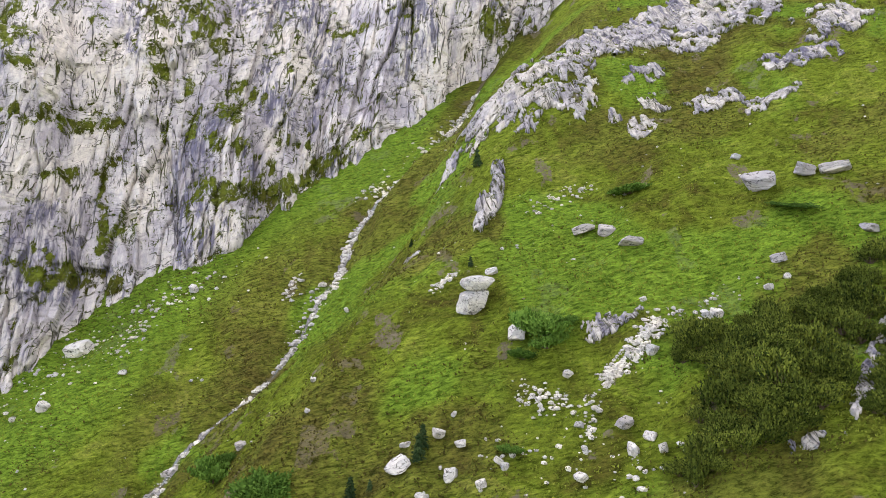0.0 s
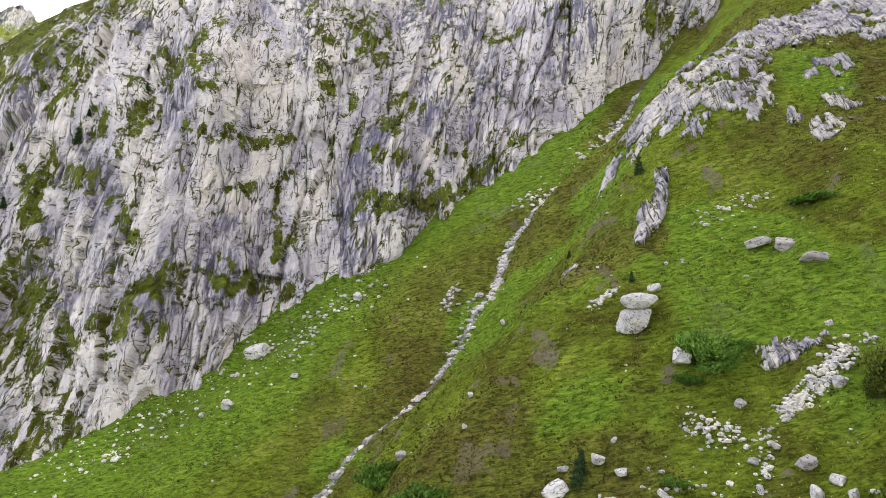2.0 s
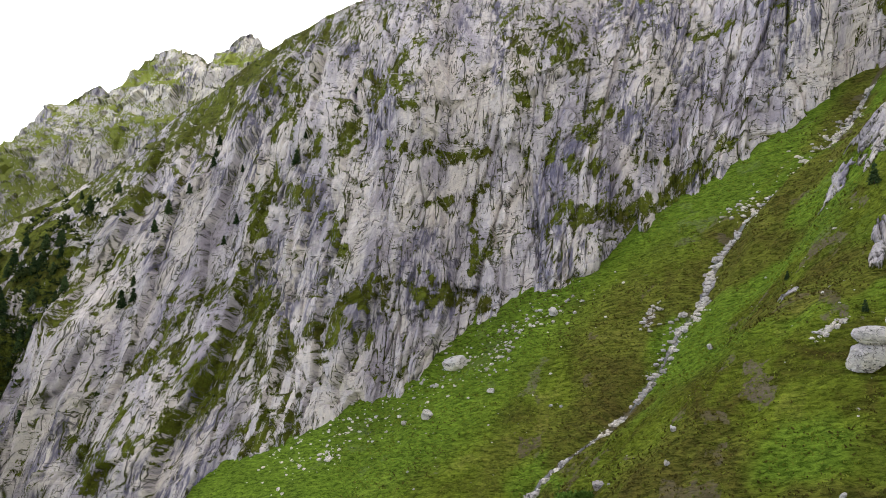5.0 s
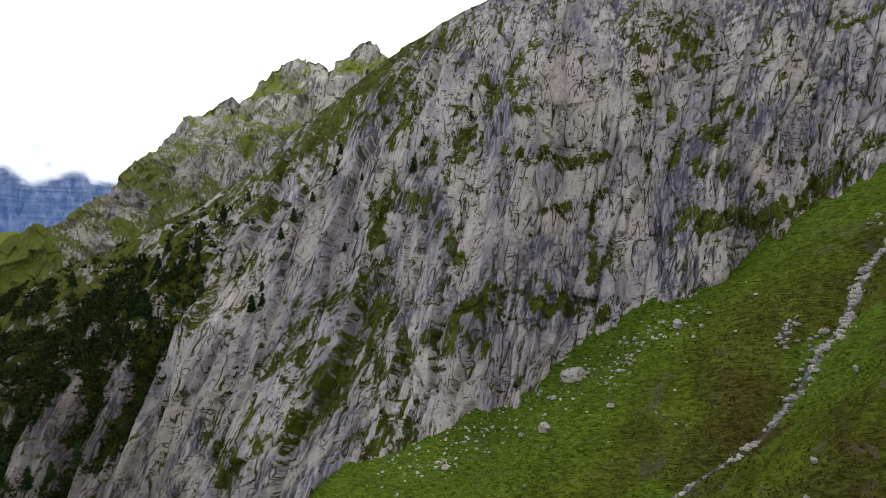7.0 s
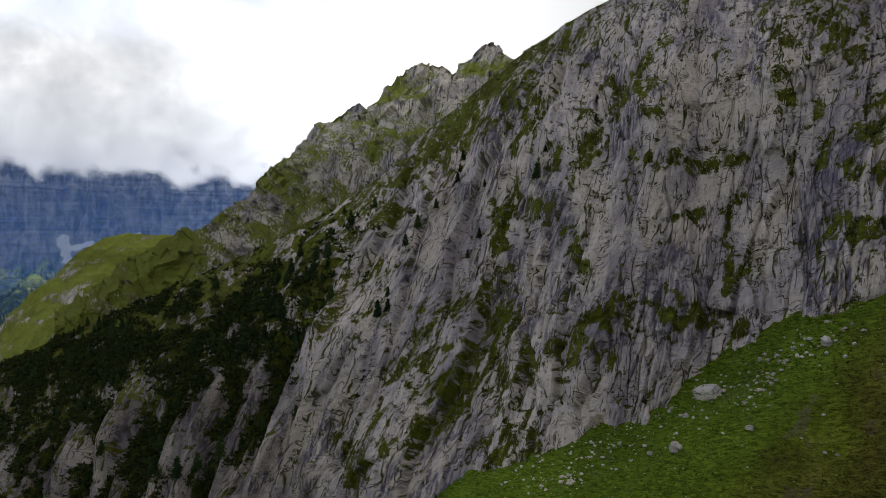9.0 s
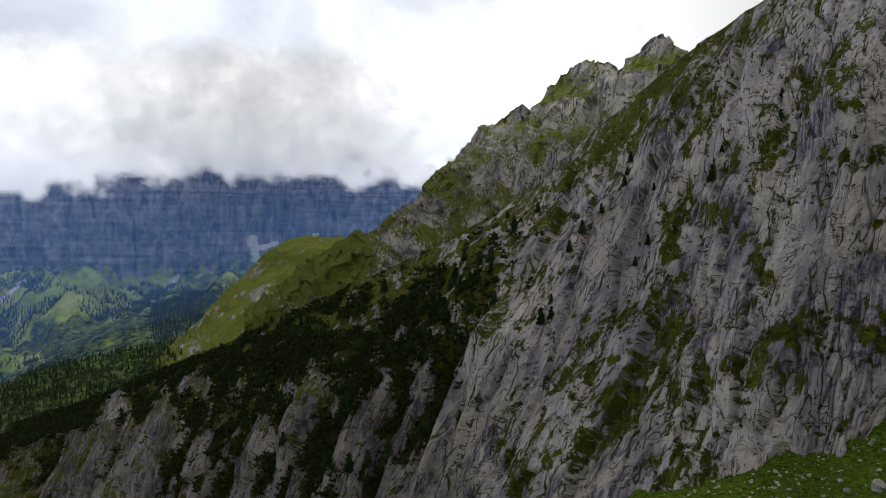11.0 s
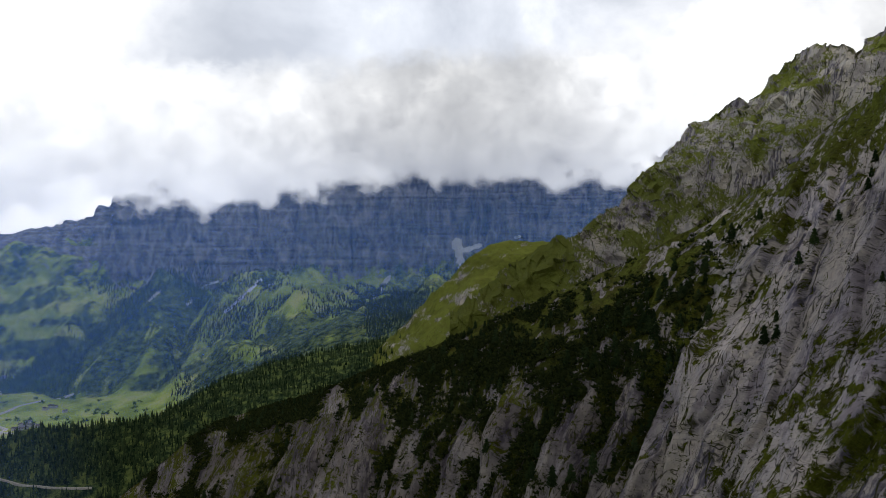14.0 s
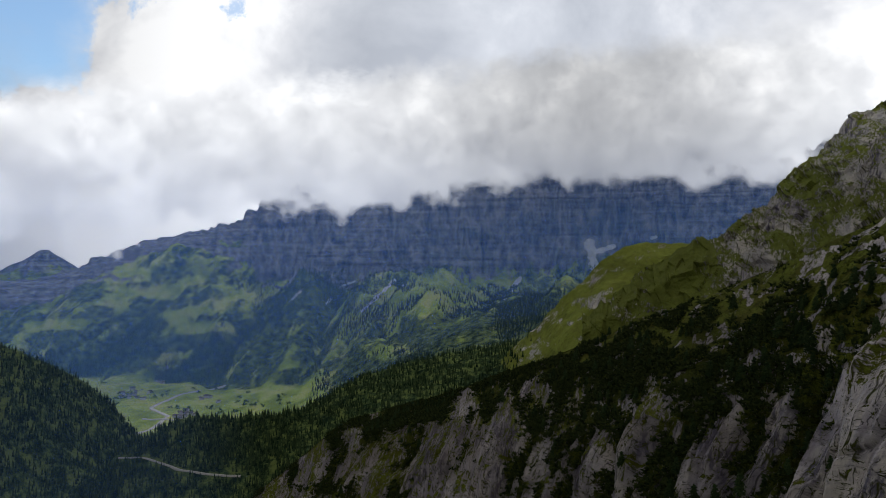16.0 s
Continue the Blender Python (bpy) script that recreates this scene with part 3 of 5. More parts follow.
TURF_VEINS = (-292, 358, 719, -312, 349, 704, 5, -312, 349, 704, -334, 335, 679, 6, -334, 335, 679, -353, 314, 650, 6, -353, 314, 650, -379, 311, 635, 4,
              -221, 311, 652, -223, 302, 626, 4, -278, 298, 614, -262, 286, 573, 1.6, -262, 286, 573, -250, 281, 555, 3, -250, 281, 555, -255, 272, 535, 5,
              -255, 272, 535, -229, 258, 495, 6, -218, 292, 596, -206, 283, 573, 2.5, -206, 283, 573, -196, 275, 553, 2, -196, 275, 553, -192, 271, 543, 3, -192, 271, 543, -205, 263, 532, 4)
TURF_SMALL = (-152, 357, 697, -137, 351, 687, 2, -134, 365, 699, -122, 372, 702, 2, -139, 334, 672, -136, 333, 661, 1.8, -136, 333, 661, -118, 330, 650, 2,
              -103, 324, 619, -85, 333, 616, 3, -112, 328, 638, -115, 322, 625, 2.5, -146, 304, 587, -147, 300, 576, 2, -166, 293, 571, -159, 292, 558, 2,
              -159, 292, 558, -147, 294, 559, 2.5, -189, 285, 566, -172, 287, 563, 2.5, -98, 338, 635, -95, 345, 647, 2, -208, 330, 673, -209, 316, 656, 3, -214, 318, 663, -203, 334, 683, 2.5)
TURF_WEST = (-359, 274, 580, -406, 278, 571, 3.5, -279, 281, 560, -287, 276, 552, 2, -274, 264, 527, -293, 253, 510, 4, -311, 245, 494, -318, 240, 482, 4,
             -318, 240, 482, -314, 230, 465, 4, -249, 298, 614, -240, 292, 604, 3, -307, 266, 535, -297, 273, 547, 2.5, -254, 265, 527, -262, 257, 510, 2,
             -262, 257, 510, -291, 237, 481, 2.5, -294, 340, 688, -269, 321, 654, 5, -269, 321, 654, -274, 313, 644, 4, -56, 378, 689, -45, 378, 692, 3, -61, 335, 610, -43, 347, 626, 4)
# dark water stains on the wall: from, to, half width
STAINS = (-232, 280, 562, -224, 273, 540, 5, -117, 318, 617, -117, 310, 596, 4, -158, 299, 589, -164, 294, 574, 4, -249, 285, 567, -233, 276, 542, 4,
          -233, 334, 694, -219, 325, 677, 5, -90, 355, 661, -81, 347, 640, 5, -55, 373, 677, -52, 366, 660, 4, -240, 300, 620, -225, 290, 590, 8,
          -330, 300, 640, -300, 290, 620, 6)
# top of the bare rock on the western shoulder; pines and turf above it
SHOULDER_AZ = (52.9, 56.2, 59.4, 63.2, 68.6, 72.2, 76.7, 83.3, 85.4, 90.6, 94.8, 98.3)
SHOULDER_Z = (578, 566, 540, 518, 502, 484, 467, 442, 430, 399, 377, 346)


def near_lines(group, azg, z, wobble, target, strength=0.80):
    """Raises target along the lines of a group, as seen along the wall."""
    for ax, ay, az_, bx, by, bz, r in zip(*[iter(group)] * 7):
        d0 = math.hypot((ax + bx) / 2, (ay + by) / 2)
        a0, a1 = math.degrees(math.atan2(-ax, ay)), math.degrees(math.atan2(-bx, by))
        k = radians(1) * d0
        near = (azg > min(a0, a1) - 4 * r / k) & (azg < max(a0, a1) + 4 * r / k) & (z > min(az_, bz) - 4 * r) & (z < max(az_, bz) + 4 * r)
        u, v = (azg[near] - a0) * k, z[near] - az_
        du, dv = (a1 - a0) * k, bz - az_
        t = np.clip((u * du + v * dv) / max(1e-6, du * du + dv * dv), 0, 1)
        gap_to = np.hypot(u - t * du, v - t * dv) + 1.7 * r * wobble[near]
        target[near] = np.maximum(target[near], strength * smooth(gap_to, 2.1 * r, 0.0))


def build_wall():
    az = np.linspace(-14, 104, 1560)
    P = landform(WALL_AZ, WALL, az, (60, 150, 140, 110, 24))
    N = normals_of(P)
    if N[..., 1].mean() > 0:
        N = -N
    x, y, z = P[..., 0], P[..., 1], P[..., 2]
    s = np.cumsum(np.hypot(np.gradient(x, axis=1), np.gradient(y, axis=1)), axis=1).mean(0)[None, :] + 0 * x
    azg = np.broadcast_to(az, x.shape)
    tilt = 0.14 + 0.42 * smooth(azg, 24, 58)                        # joints lean down to the west
    U = s + tilt * (z - 560) + 3.0 * fbm(x / 70, z / 70, 0, 2, 61) + 0.5 * fbm(x / 11, z / 22, y / 11, 2, 60)
    V = z + 5 * fbm(x / 30, z / 24, 3, 3, 62) + 0.22 * s
    steep = smooth(1 - np.abs(N[..., 2]), 0.12, 0.45)
    e1, a1, t1 = cells(U / 15, V / 75, 71)
    e2, a2, t2 = cells(U / 5.6, V / 15, 72)
    e3, a3, t3 = cells(U / 2.4, V / 4.2, 73)
    blocky = smooth(fbm(x / 45, z / 40, 5, 3, 66), -0.10, 0.30)
    broken = 0.10 + 0.9 * smooth(np.mod(a1 * 13.7, 1.0), 0.45, 1.0)          # some slabs are whole, some shattered
    d = 9 * fbm(U / 70, z / 120, 1, 3, 63)
    d = d + steep * ((a1 - 0.5) * 5.5 + t1 * 7.5)
    d = d + steep * (0.12 + broken) * ((a2 - 0.5) * 3.4 + t2 * 4.6)
    d = d + steep * (0.05 + broken) * (0.15 + 0.85 * blocky) * ((a3 - 0.5) * 1.5 + t3 * 2.0)
    split = np.exp(-(fbm(U / 9, V / 85, 0, 3, 58) / 0.035) ** 2) * smooth(fbm(U / 30, V / 40, 2, 2, 57), -0.25, 0.2)
    d = d - steep * (2.4 * split + 1.8 * np.exp(-(e1 / 0.03) ** 2) + 0.6 * broken * np.exp(-(e2 / 0.05) ** 2))
    d = d + 0.7 * fbm(x / 14, z / 18, y / 14, 2, 64) + 0.16 * fbm(U / 1.9, V / 3.4, 0, 3, 67)
    fall = np.mod(V / 23 + 3 * a1 + 0.8 * a2, 1.0)
    ledge = smooth(fall, 0.86, 1.0) * (np.mod(a2 * 5.1 + a1, 1.0) > 0.45)
    d = d - steep * 1.7 * ledge + steep * 0.5 * fall
    rel = z - soft_line(azg, SHOULDER_AZ, SHOULDER_Z, 1.0)
    west = smooth(azg, 52, 57)
    rib = fbm(U / 19, V / 90, 7, 3, 55)                             # buttresses and gullies below the shoulder
    d = d + west * smooth(rel, 14, -25) * 9 * rib
    cover = west * smooth(rel + 16 * fbm(U / 20, V / 16, 4, 4, 56), -8, 8)
    d = d * (1 - 0.45 * cover)
    crest = smooth(z - soft_line(azg, WALL_AZ, WALL[4][1], 2.0), -45, -5)
    d = d * (1 - 0.7 * crest)
    for axis in (0, 1):                                              # edges are worn, not stepped
        d = (np.roll(d, 1, axis) + 4 * d + np.roll(d, -1, axis)) / 6
    P = P + N * d[..., None]
    up = np.abs(normals_of(P)[..., 2])
    for _ in range(2):
        up = (up + np.roll(up, 1, 0) + np.roll(up, -1, 0) + np.roll(up, 1, 1) + np.roll(up, -1, 1)) / 5
    streaky = fbm(U / 5, V / 16, 0, 4, 65)
    fade = smooth(fbm(U / 12, V / 30, 9, 3, 54), -0.15, 0.35)
    turf = smooth(up, 0.42, 0.78) * 0.62 + 0.34 * streaky - 0.10
    turf = turf + fade * (0.40 * smooth(e1, 0.10, 0.0) + 0.34 * split + 0.22 * smooth(e2, 0.14, 0.0) * broken) + 0.45 * ledge * fade
    wobble = fbm(U / 4.5, V / 6, 0, 4, 68)
    for group in (TURF_LEDGES, TURF_CHUTES, TURF_HIGH, TURF_VEINS, TURF_SMALL, TURF_WEST):
        near_lines(group, azg, z, wobble, turf)
    gully = west * smooth(rel, 6, -12) * smooth(rib + 0.6 * fbm(U / 9, V / 14, 2, 3, 53), -0.30, -0.65)
    turf = np.maximum(turf, 1.3 * cover - 1.0 * smooth(fbm(U / 9, V / 6, 5, 4, 52), 0.18, 0.50))
    turf = np.maximum(turf, 0.9 * gully)
    turf = turf + 0.30 * crest * (1 - west)
    stain = np.zeros(x.shape)
    near_lines(STAINS, azg, z, wobble, stain, 1.0)
    # western rock is browner, and darkened further in place of cloud shade
    lichen_shade = smooth(azg, 54, 66) * (0.95 + 0.4 * fbm(x / 30, z / 30, y / 30, 3, 70))
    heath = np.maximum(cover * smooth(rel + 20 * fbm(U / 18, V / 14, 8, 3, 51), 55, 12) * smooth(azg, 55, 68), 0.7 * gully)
    joint = np.maximum(0.70 * smooth(e1, 0.05, 0.0), 0.62 * smooth(e2, 0.10, 0.0) * smooth(broken, 0.3, 0.8))
    joint = np.maximum(joint, 0.55 * smooth(e3, 0.18, 0.0) * smooth(broken, 0.5, 1.0) * blocky)
    joint = np.maximum(joint, 0.75 * split) * steep
    ob = grid_object("granite_wall", P, CLIFF_ROCK, {"turf": turf, "lichen_shade": lichen_shade, "heath": heath, "joint": joint, "stain": stain,
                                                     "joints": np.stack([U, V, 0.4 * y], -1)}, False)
    return tagged(ob, "tall jointed grey granite wall with turf ledges", "cliff", kind="structure"), P, turf, cover + gully


wall, WALL_P, WALL_TURF, WALL_COVER = build_wall()

# ---------------------------------------------------------------- the ridge behind
RIDGE_AZ = (34, 41, 43.6, 46, 50, 54, 58, 62, 66, 70, 76)
RIDGE = (
    ((640, 640, 645, 660, 680, 700, 720, 760, 800, 850, 900), (640, 640, 635, 620, 600, 590, 575, 550, 520, 490, 440)),
    ((800, 802, 810, 825, 842, 870, 890, 920, 930, 930, 950), (755, 765, 790, 785, 770, 715, 680, 640, 590, 556, 500)),
    ((870, 870, 872, 930, 967, 980, 1040, 1010, 1000, 1000, 1050), (770, 800, 850, 822, 834, 788, 757, 676, 608, 575, 510)),
    ((1100, 1100, 1100, 1130, 1150, 1180, 1200, 1200, 1200, 1200, 1200), (680, 680, 690, 680, 680, 650, 620, 580, 520, 480, 420)),
)


def build_ridge():
    az = np.linspace(34, 76, 620)
    P = landform(RIDGE_AZ, RIDGE, az, (90, 110, 40), 1.2)
    N = normals_of(P)
    if N[..., 1].mean() > 0:
        N = -N
    x, y, z = P[..., 0], P[..., 1], P[..., 2]
    azg = np.broadcast_to(az, x.shape)
    s = np.radians(azg) * 900
    e1, a1, t1 = cells((s + 0.3 * z) / 30 + 0.4 * fbm(s / 60, z / 60, 0, 2, 81), (z - 0.2 * s) / 38, 82)
    e2, a2, t2 = cells((s + 0.3 * z) / 10, (z - 0.2 * s) / 13, 83)
    d = 5 * fbm(s / 90, z / 90, y / 200, 3, 84) + (a1 - 0.5) * 6 + t1 * 12 + (a2 - 0.5) * 3.5 + t2 * 6
    d = d + 1.2 * fbm(x / 12, z / 9, y / 12, 3, 85)
    top = np.exp(-((np.hypot(x, y) - soft_line(azg, RIDGE_AZ, RIDGE[2][0], 1.2)) / 30) ** 2)
    P = P + N * d[..., None]
    P[..., 2] += top * (6 + 8 * fbm(s / 22, 0, 0, 4, 87) * smooth(azg, 44, 47))
    N2 = normals_of(P)
    turf = smooth(np.abs(N2[..., 2]), 0.35, 0.85) * 0.45 + 0.60 * fbm((s + 0.8 * z) / 45, (z - 0.5 * s) / 24, 0, 5, 86, 0.6) + 0.24
    turf = turf + 0.9 * smooth(azg, 64, 71)
    # low flank: olive turf, plus the shade below the sunlit top as colour
    heath = smooth(P[..., 2], 780, 650)
    joint = np.maximum(0.85 * smooth(e1, 0.06, 0.0), 0.8 * smooth(e2, 0.14, 0.0))
    ob = grid_object("ridge", P, RIDGE_ROCK, {"turf": turf, "joint": 0.8 * joint, "heath": 0.70 * heath, "lichen_shade": 0.75 * heath,
                                              "joints": np.stack([s + 0.3 * z, z - 0.2 * s, 0 * z], -1)}, False)
    return tagged(ob, "jagged rocky mountain ridge with pale turf patches", "ridge", kind="structure")


build_ridge()

# ---------------------------------------------------------------- green hill beyond the shoulder
HILL_AZ = (60, 66, 70, 74, 76, 79, 83, 88, 94)
HILL = (
    ((850, 860, 880, 900, 920, 950, 1000, 1050, 1080), (480, 480, 460, 430, 410, 380, 340, 310, 280)),
    ((1020, 1020, 1020, 1020, 1030, 1060, 1110, 1150, 1180), (560, 560, 550, 535, 510, 455, 390, 340, 300)),
    ((1120, 1130, 1140, 1120, 1100, 1150, 1210, 1260, 1300), (615, 614, 612, 600, 558, 495, 415, 360, 320)),
    ((1400, 1400, 1400, 1380, 1350, 1380, 1420, 1450, 1480), (520, 520, 500, 460, 430, 380, 330, 290, 260)),
)


def build_hill():
    az = np.linspace(60, 94, 420)
    P = landform(HILL_AZ, HILL, az, (60, 70, 40), 1.0)
    x, y, z = P[..., 0], P[..., 1], P[..., 2]
    lump = 9 * fbm(x / 70, y / 70, z / 70, 4, 91)
    P[..., 2] += lump + 1.2 * fbm(x / 9, y / 9, 0, 3, 92)
    turf = 1.05 + 0.95 * fbm(x / 34, y / 34, z / 16, 5, 93, 0.6) + 0.35 * smooth(z, 540, 590)
    heath = 0.40 * smooth(fbm(x / 50, y / 50, z / 30, 4, 94), -0.1, 0.4)
    ob = grid_object("green_hill", P, RIDGE_ROCK, {"turf": turf, "heath": heath, "joints": np.stack([x + y, z, 0 * z], -1)})
    return tagged(ob, "sunlit green alpine hill with pale rock patches", "hill", kind="structure"), P


hill, HILL_P = build_hill()

# ---------------------------------------------------------------- wooded spur below the wall, with the road
SPUR_AZ = (78, 84, 90, 95, 99, 103, 107, 111, 116, 122)
SPUR = (
    ((760, 800, 850, 860, 850, 850, 860, 880, 900, 900), (300, 290, 270, 250, 235, 220, 200, 190, 180, 170)),
    ((960, 980, 1000, 1010, 1010, 1010, 1010, 1020, 1010, 1000), (400, 385, 365, 345, 325, 310, 305, 300, 230, 190)),
    ((1300, 1320, 1300, 1250, 1150, 1120, 1110, 1100, 1080, 1060), (445, 430, 400, 370, 345, 352, 352, 322, 240, 190)),
    ((1500, 1500, 1500, 1450, 1350, 1300, 1280, 1280, 1250, 1250), (330, 320, 290, 260, 230, 210, 200, 180, 170, 160)),
)


def build_spur():
    az = np.linspace(78, 122, 300)
    P = landform(SPUR_AZ, SPUR, az, (50, 50, 40), 1.2)
    x, y, z = P[..., 0], P[..., 1], P[..., 2]
    P[..., 2] += 7 * fbm(x / 80, y / 80, 0, 4, 101)
    ob = grid_object("wooded_spur", P, FAR_ROCK, {"wood": 2.0 + 0 * x, "rock": -0.6 + 0 * x})
    return tagged(ob, "dark conifer-covered spur below the wall", "hill", kind="structure"), P


spur, SPUR_P = build_spur()

FLANK_AZ = (108, 111, 114, 117, 120, 126, 134)
FLANK = (
    ((1000, 1000, 1000, 980, 950, 900, 850), (150, 160, 170, 180, 190, 200, 220)),
    ((1300, 1290, 1250, 1200, 1150, 1100, 1050), (170, 250, 300, 330, 350, 390, 420)),
    ((1420, 1400, 1380, 1350, 1350, 1350, 1350), (200, 315, 385, 435, 480, 545, 620)),
    ((1700, 1700, 1700, 1700, 1700, 1700, 1700), (150, 160, 200, 250, 280, 300, 350)),
)


def build_flank():
    az = np.linspace(108, 134, 200)
    P = landform(FLANK_AZ, FLANK, az, (50, 50, 30), 0.8)
    x, y, z = P[..., 0], P[..., 1], P[..., 2]
    P[..., 2] += 12 * fbm(x / 110, y / 110, 0, 4, 111)
    ob = grid_object("valley_flank", P, FAR_ROCK, {"wood": 1.8 + 0 * x, "rock": -0.6 + 0 * x})
    return tagged(ob, "dark wooded flank of the valley in shade", "hill", kind="structure"), P


flank, FLANK_P = build_flank()

# ---------------------------------------------------------------- the valley and the far wall
FAR_AZ = (50, 58, 65, 72, 80, 86, 92, 98, 104, 110, 116, 124, 134)
FAR = (
    ((1250, 1250, 1250, 1250, 1300, 1350, 1400, 1400, 1400, 1400, 1400, 1400, 1400),
     (400, 420, 420, 400, 330, 300, 230, 175, 165, 165, 165, 165, 165)),
    ((1950, 1950, 1950, 1950, 1950, 1950, 1980, 2080, 2300, 2600, 2700, 2700, 2700),
     (530, 530, 530, 515, 480, 430, 345, 225, 185, 182, 190, 200, 210)),
    ((2550, 2600, 2650, 2700, 2750, 2800, 2850, 2850, 2900, 3000, 3050, 3100, 3150),
     (560, 560, 555, 545, 520, 490, 460, 460, 520, 500, 390, 340, 330)),
    ((2700, 2750, 2800, 2850, 2900, 2950, 3000, 3000, 3050, 3150, 3200, 3250, 3300),
     (900, 900, 905, 930, 900, 870, 820, 760, 680, 600, 470, 390, 370)),
    ((2950, 3000, 3050, 3100, 3150, 3200, 3250, 3250, 3300, 3400, 3500, 3550, 3600),
     (985, 985, 1000, 1130, 1250, 1250, 1150, 960, 722, 655, 500, 410, 390)),
)


def build_far():
    az = np.linspace(50, 134, 760)
    P = landform(FAR_AZ, FAR, az, (60, 80, 90, 50), 2.0)
    N = normals_of(P)
    if N[..., 2].mean() < 0:
        N = -N
    x, y, z = P[..., 0].copy(), P[..., 1].copy(), P[..., 2].copy()
    r = np.hypot(x, y)
    azg = np.broadcast_to(az, x.shape)
    base_d = soft_line(azg, FAR_AZ, FAR[2][0], 2.0)
    rock = smooth(r - base_d, -60, 60)
    slope_part = smooth(r - soft_line(azg, FAR_AZ, FAR[1][0], 2.0), -150, 150)
    s = np.radians(azg) * 2900
    flute = np.abs(fbm(s / 130 + 0.5 * fbm(s / 300, z / 300, 0, 2, 121), z / 900, 0, 4, 122))
    d = rock * (55 * flute - 26 + 26 * np.abs(fbm(s / 42, z / 260, 0, 3, 120)) + 9 * np.round(z / 45 + fbm(s / 400, 0, 0, 2, 123)) % 2 * 0.5 + 10 * fbm(x / 40, z / 30, y / 40, 3, 124))
    ribs = np.abs(fbm(s / 260 + z / 500, r / 900, 0, 4, 125))
    d = d * (1 - 0.6 * smooth(azg, 101, 108))
    rock = rock * (1 - 0.75 * smooth(azg, 99, 107) * smooth(soft_line(azg, FAR_AZ, FAR[4][1], 2.0) - z, 40, 110))
    P = P + N * d[..., None]
    P[..., 2] += (1 - rock) * slope_part * (95 * ribs - 36 + 20 * fbm(s / 70 + z / 160, r / 260, 0, 3, 130)) + (1 - rock) * 4 * fbm(x / 60, y / 60, 0, 3, 126)
    el = np.degrees(np.arctan2(P[..., 2] - 594, r))
    floor_part = smooth(azg, 95, 98) * (1 - smooth(r - soft_line(azg, FAR_AZ, FAR[1][0], 2.0), -120, 30))
    open_land = 1.35 * floor_part
    # alps and hay meadows: bearing, height in degrees, and their half widths
    for a0, e0, wa, we in ((86.0, -2.6, 2.6, 1.0), (88.5, -3.6, 2.4, 1.2), (91.5, -7.7, 1.7, 0.6), (99.0, -8.6, 0.6, 0.3), (111.5, -3.4, 2.2, 0.9), (115.5, -5.0, 1.6, 0.35),
                           (108.0, -4.6, 1.2, 0.4), (105.5, -5.6, 1.3, 0.4), (103.0, -3.0, 1.6, 0.5), (84.0, -0.9, 1.2, 0.4), (112, -1.6, 2.0, 0.5)):
        u = (azg - a0) + 0.8 * (el - e0) + 1.1 * wa * fbm(s / 110, z / 50, 0, 4, 128)
        open_land = np.maximum(open_land, 1.35 * np.exp(-((u / wa) ** 2 + ((el - e0) / we) ** 2) ** 1.5))
    strips = smooth(fbm((s + 1.3 * z) / 34, z / 110, 0, 5, 119, 0.65), 0.10, 0.60) * slope_part
    wood = 0.95 - open_land - 0.25 * smooth(z, 380, 520) - 0.60 * strips
    bands = 0.45 * smooth(fbm(s / 500, z / 34, 0, 3, 127), 0.1, 0.4) * smooth(z, 400, 500)
    snow = np.zeros(x.shape)
    # old snow in the gullies: from, to, half width; the last is a scree gully drawn as snow
    for a0, e0, a1, e1, half in ((75.7, 0.9, 75.3, -0.9, 0.33), (75.2, 0.2, 73.9, 0.6, 0.18), (71.0, 1.25, 70.6, 1.35, 0.12), (91.2, -2.1, 93.7, -4.5, 0.13), (94.4, -2.2, 95.6, -2.6, 0.07),
                                 (98.5, -2.8, 99.3, -3.6, 0.10), (96.2, -3.6, 96.6, -3.9, 0.08), (90.3, -2.45, 90.7, -2.6, 0.08), (81.2, -2.0, 82.4, -3.5, 0.20)):
        t = np.clip(((azg - a0) * (a1 - a0) + (el - e0) * (e1 - e0)) / ((a1 - a0) ** 2 + (e1 - e0) ** 2), 0, 1)
        off = np.hypot(azg - a0 - t * (a1 - a0), el - e0 - t * (e1 - e0)) + 0.5 * half * fbm(s / 14, z / 14, 0, 3, 129)
        snow = np.maximum(snow, smooth(off, 1.5 * half, 0.5 * half))
    ob = grid_object("far_mountain", P, FAR_ROCK, {"wood": wood, "rock": rock * 1.25 - 0.25 + bands, "snow": snow})
    return tagged(ob, "far limestone wall above wooded slopes and valley meadows", "mountain", kind="structure"), P


far, FAR_P = build_far()

PEAK_AZ = (108, 113, 116.3, 119.5, 124, 134)
PEAK = (
    ((3900, 3900, 3900, 3900, 3900, 3900), (150, 150, 150, 150, 150, 150)),
    ((4250, 4250, 4250, 4250, 4250, 4250), (380, 420, 630, 510, 470, 440)),
    ((4550, 4550, 4550, 4550, 4550, 4550), (150, 150, 150, 150, 150, 150)),
)


def build_peak():
    az = np.linspace(108, 134, 160)
    P = landform(PEAK_AZ, PEAK, az, (40, 24), 0.6)
    P[..., 2] += 22 * fbm(P[..., 0] / 130, P[..., 1] / 130, 0, 4, 132)
    ob = grid_object("far_peak", P, FAR_ROCK, {"wood": 0.5 + 0 * P[..., 2], "rock": smooth(P[..., 2], 350, 600) - 0.2})
    return tagged(ob, "distant mountain closing the valley", "mountain", kind="structure")


build_peak()

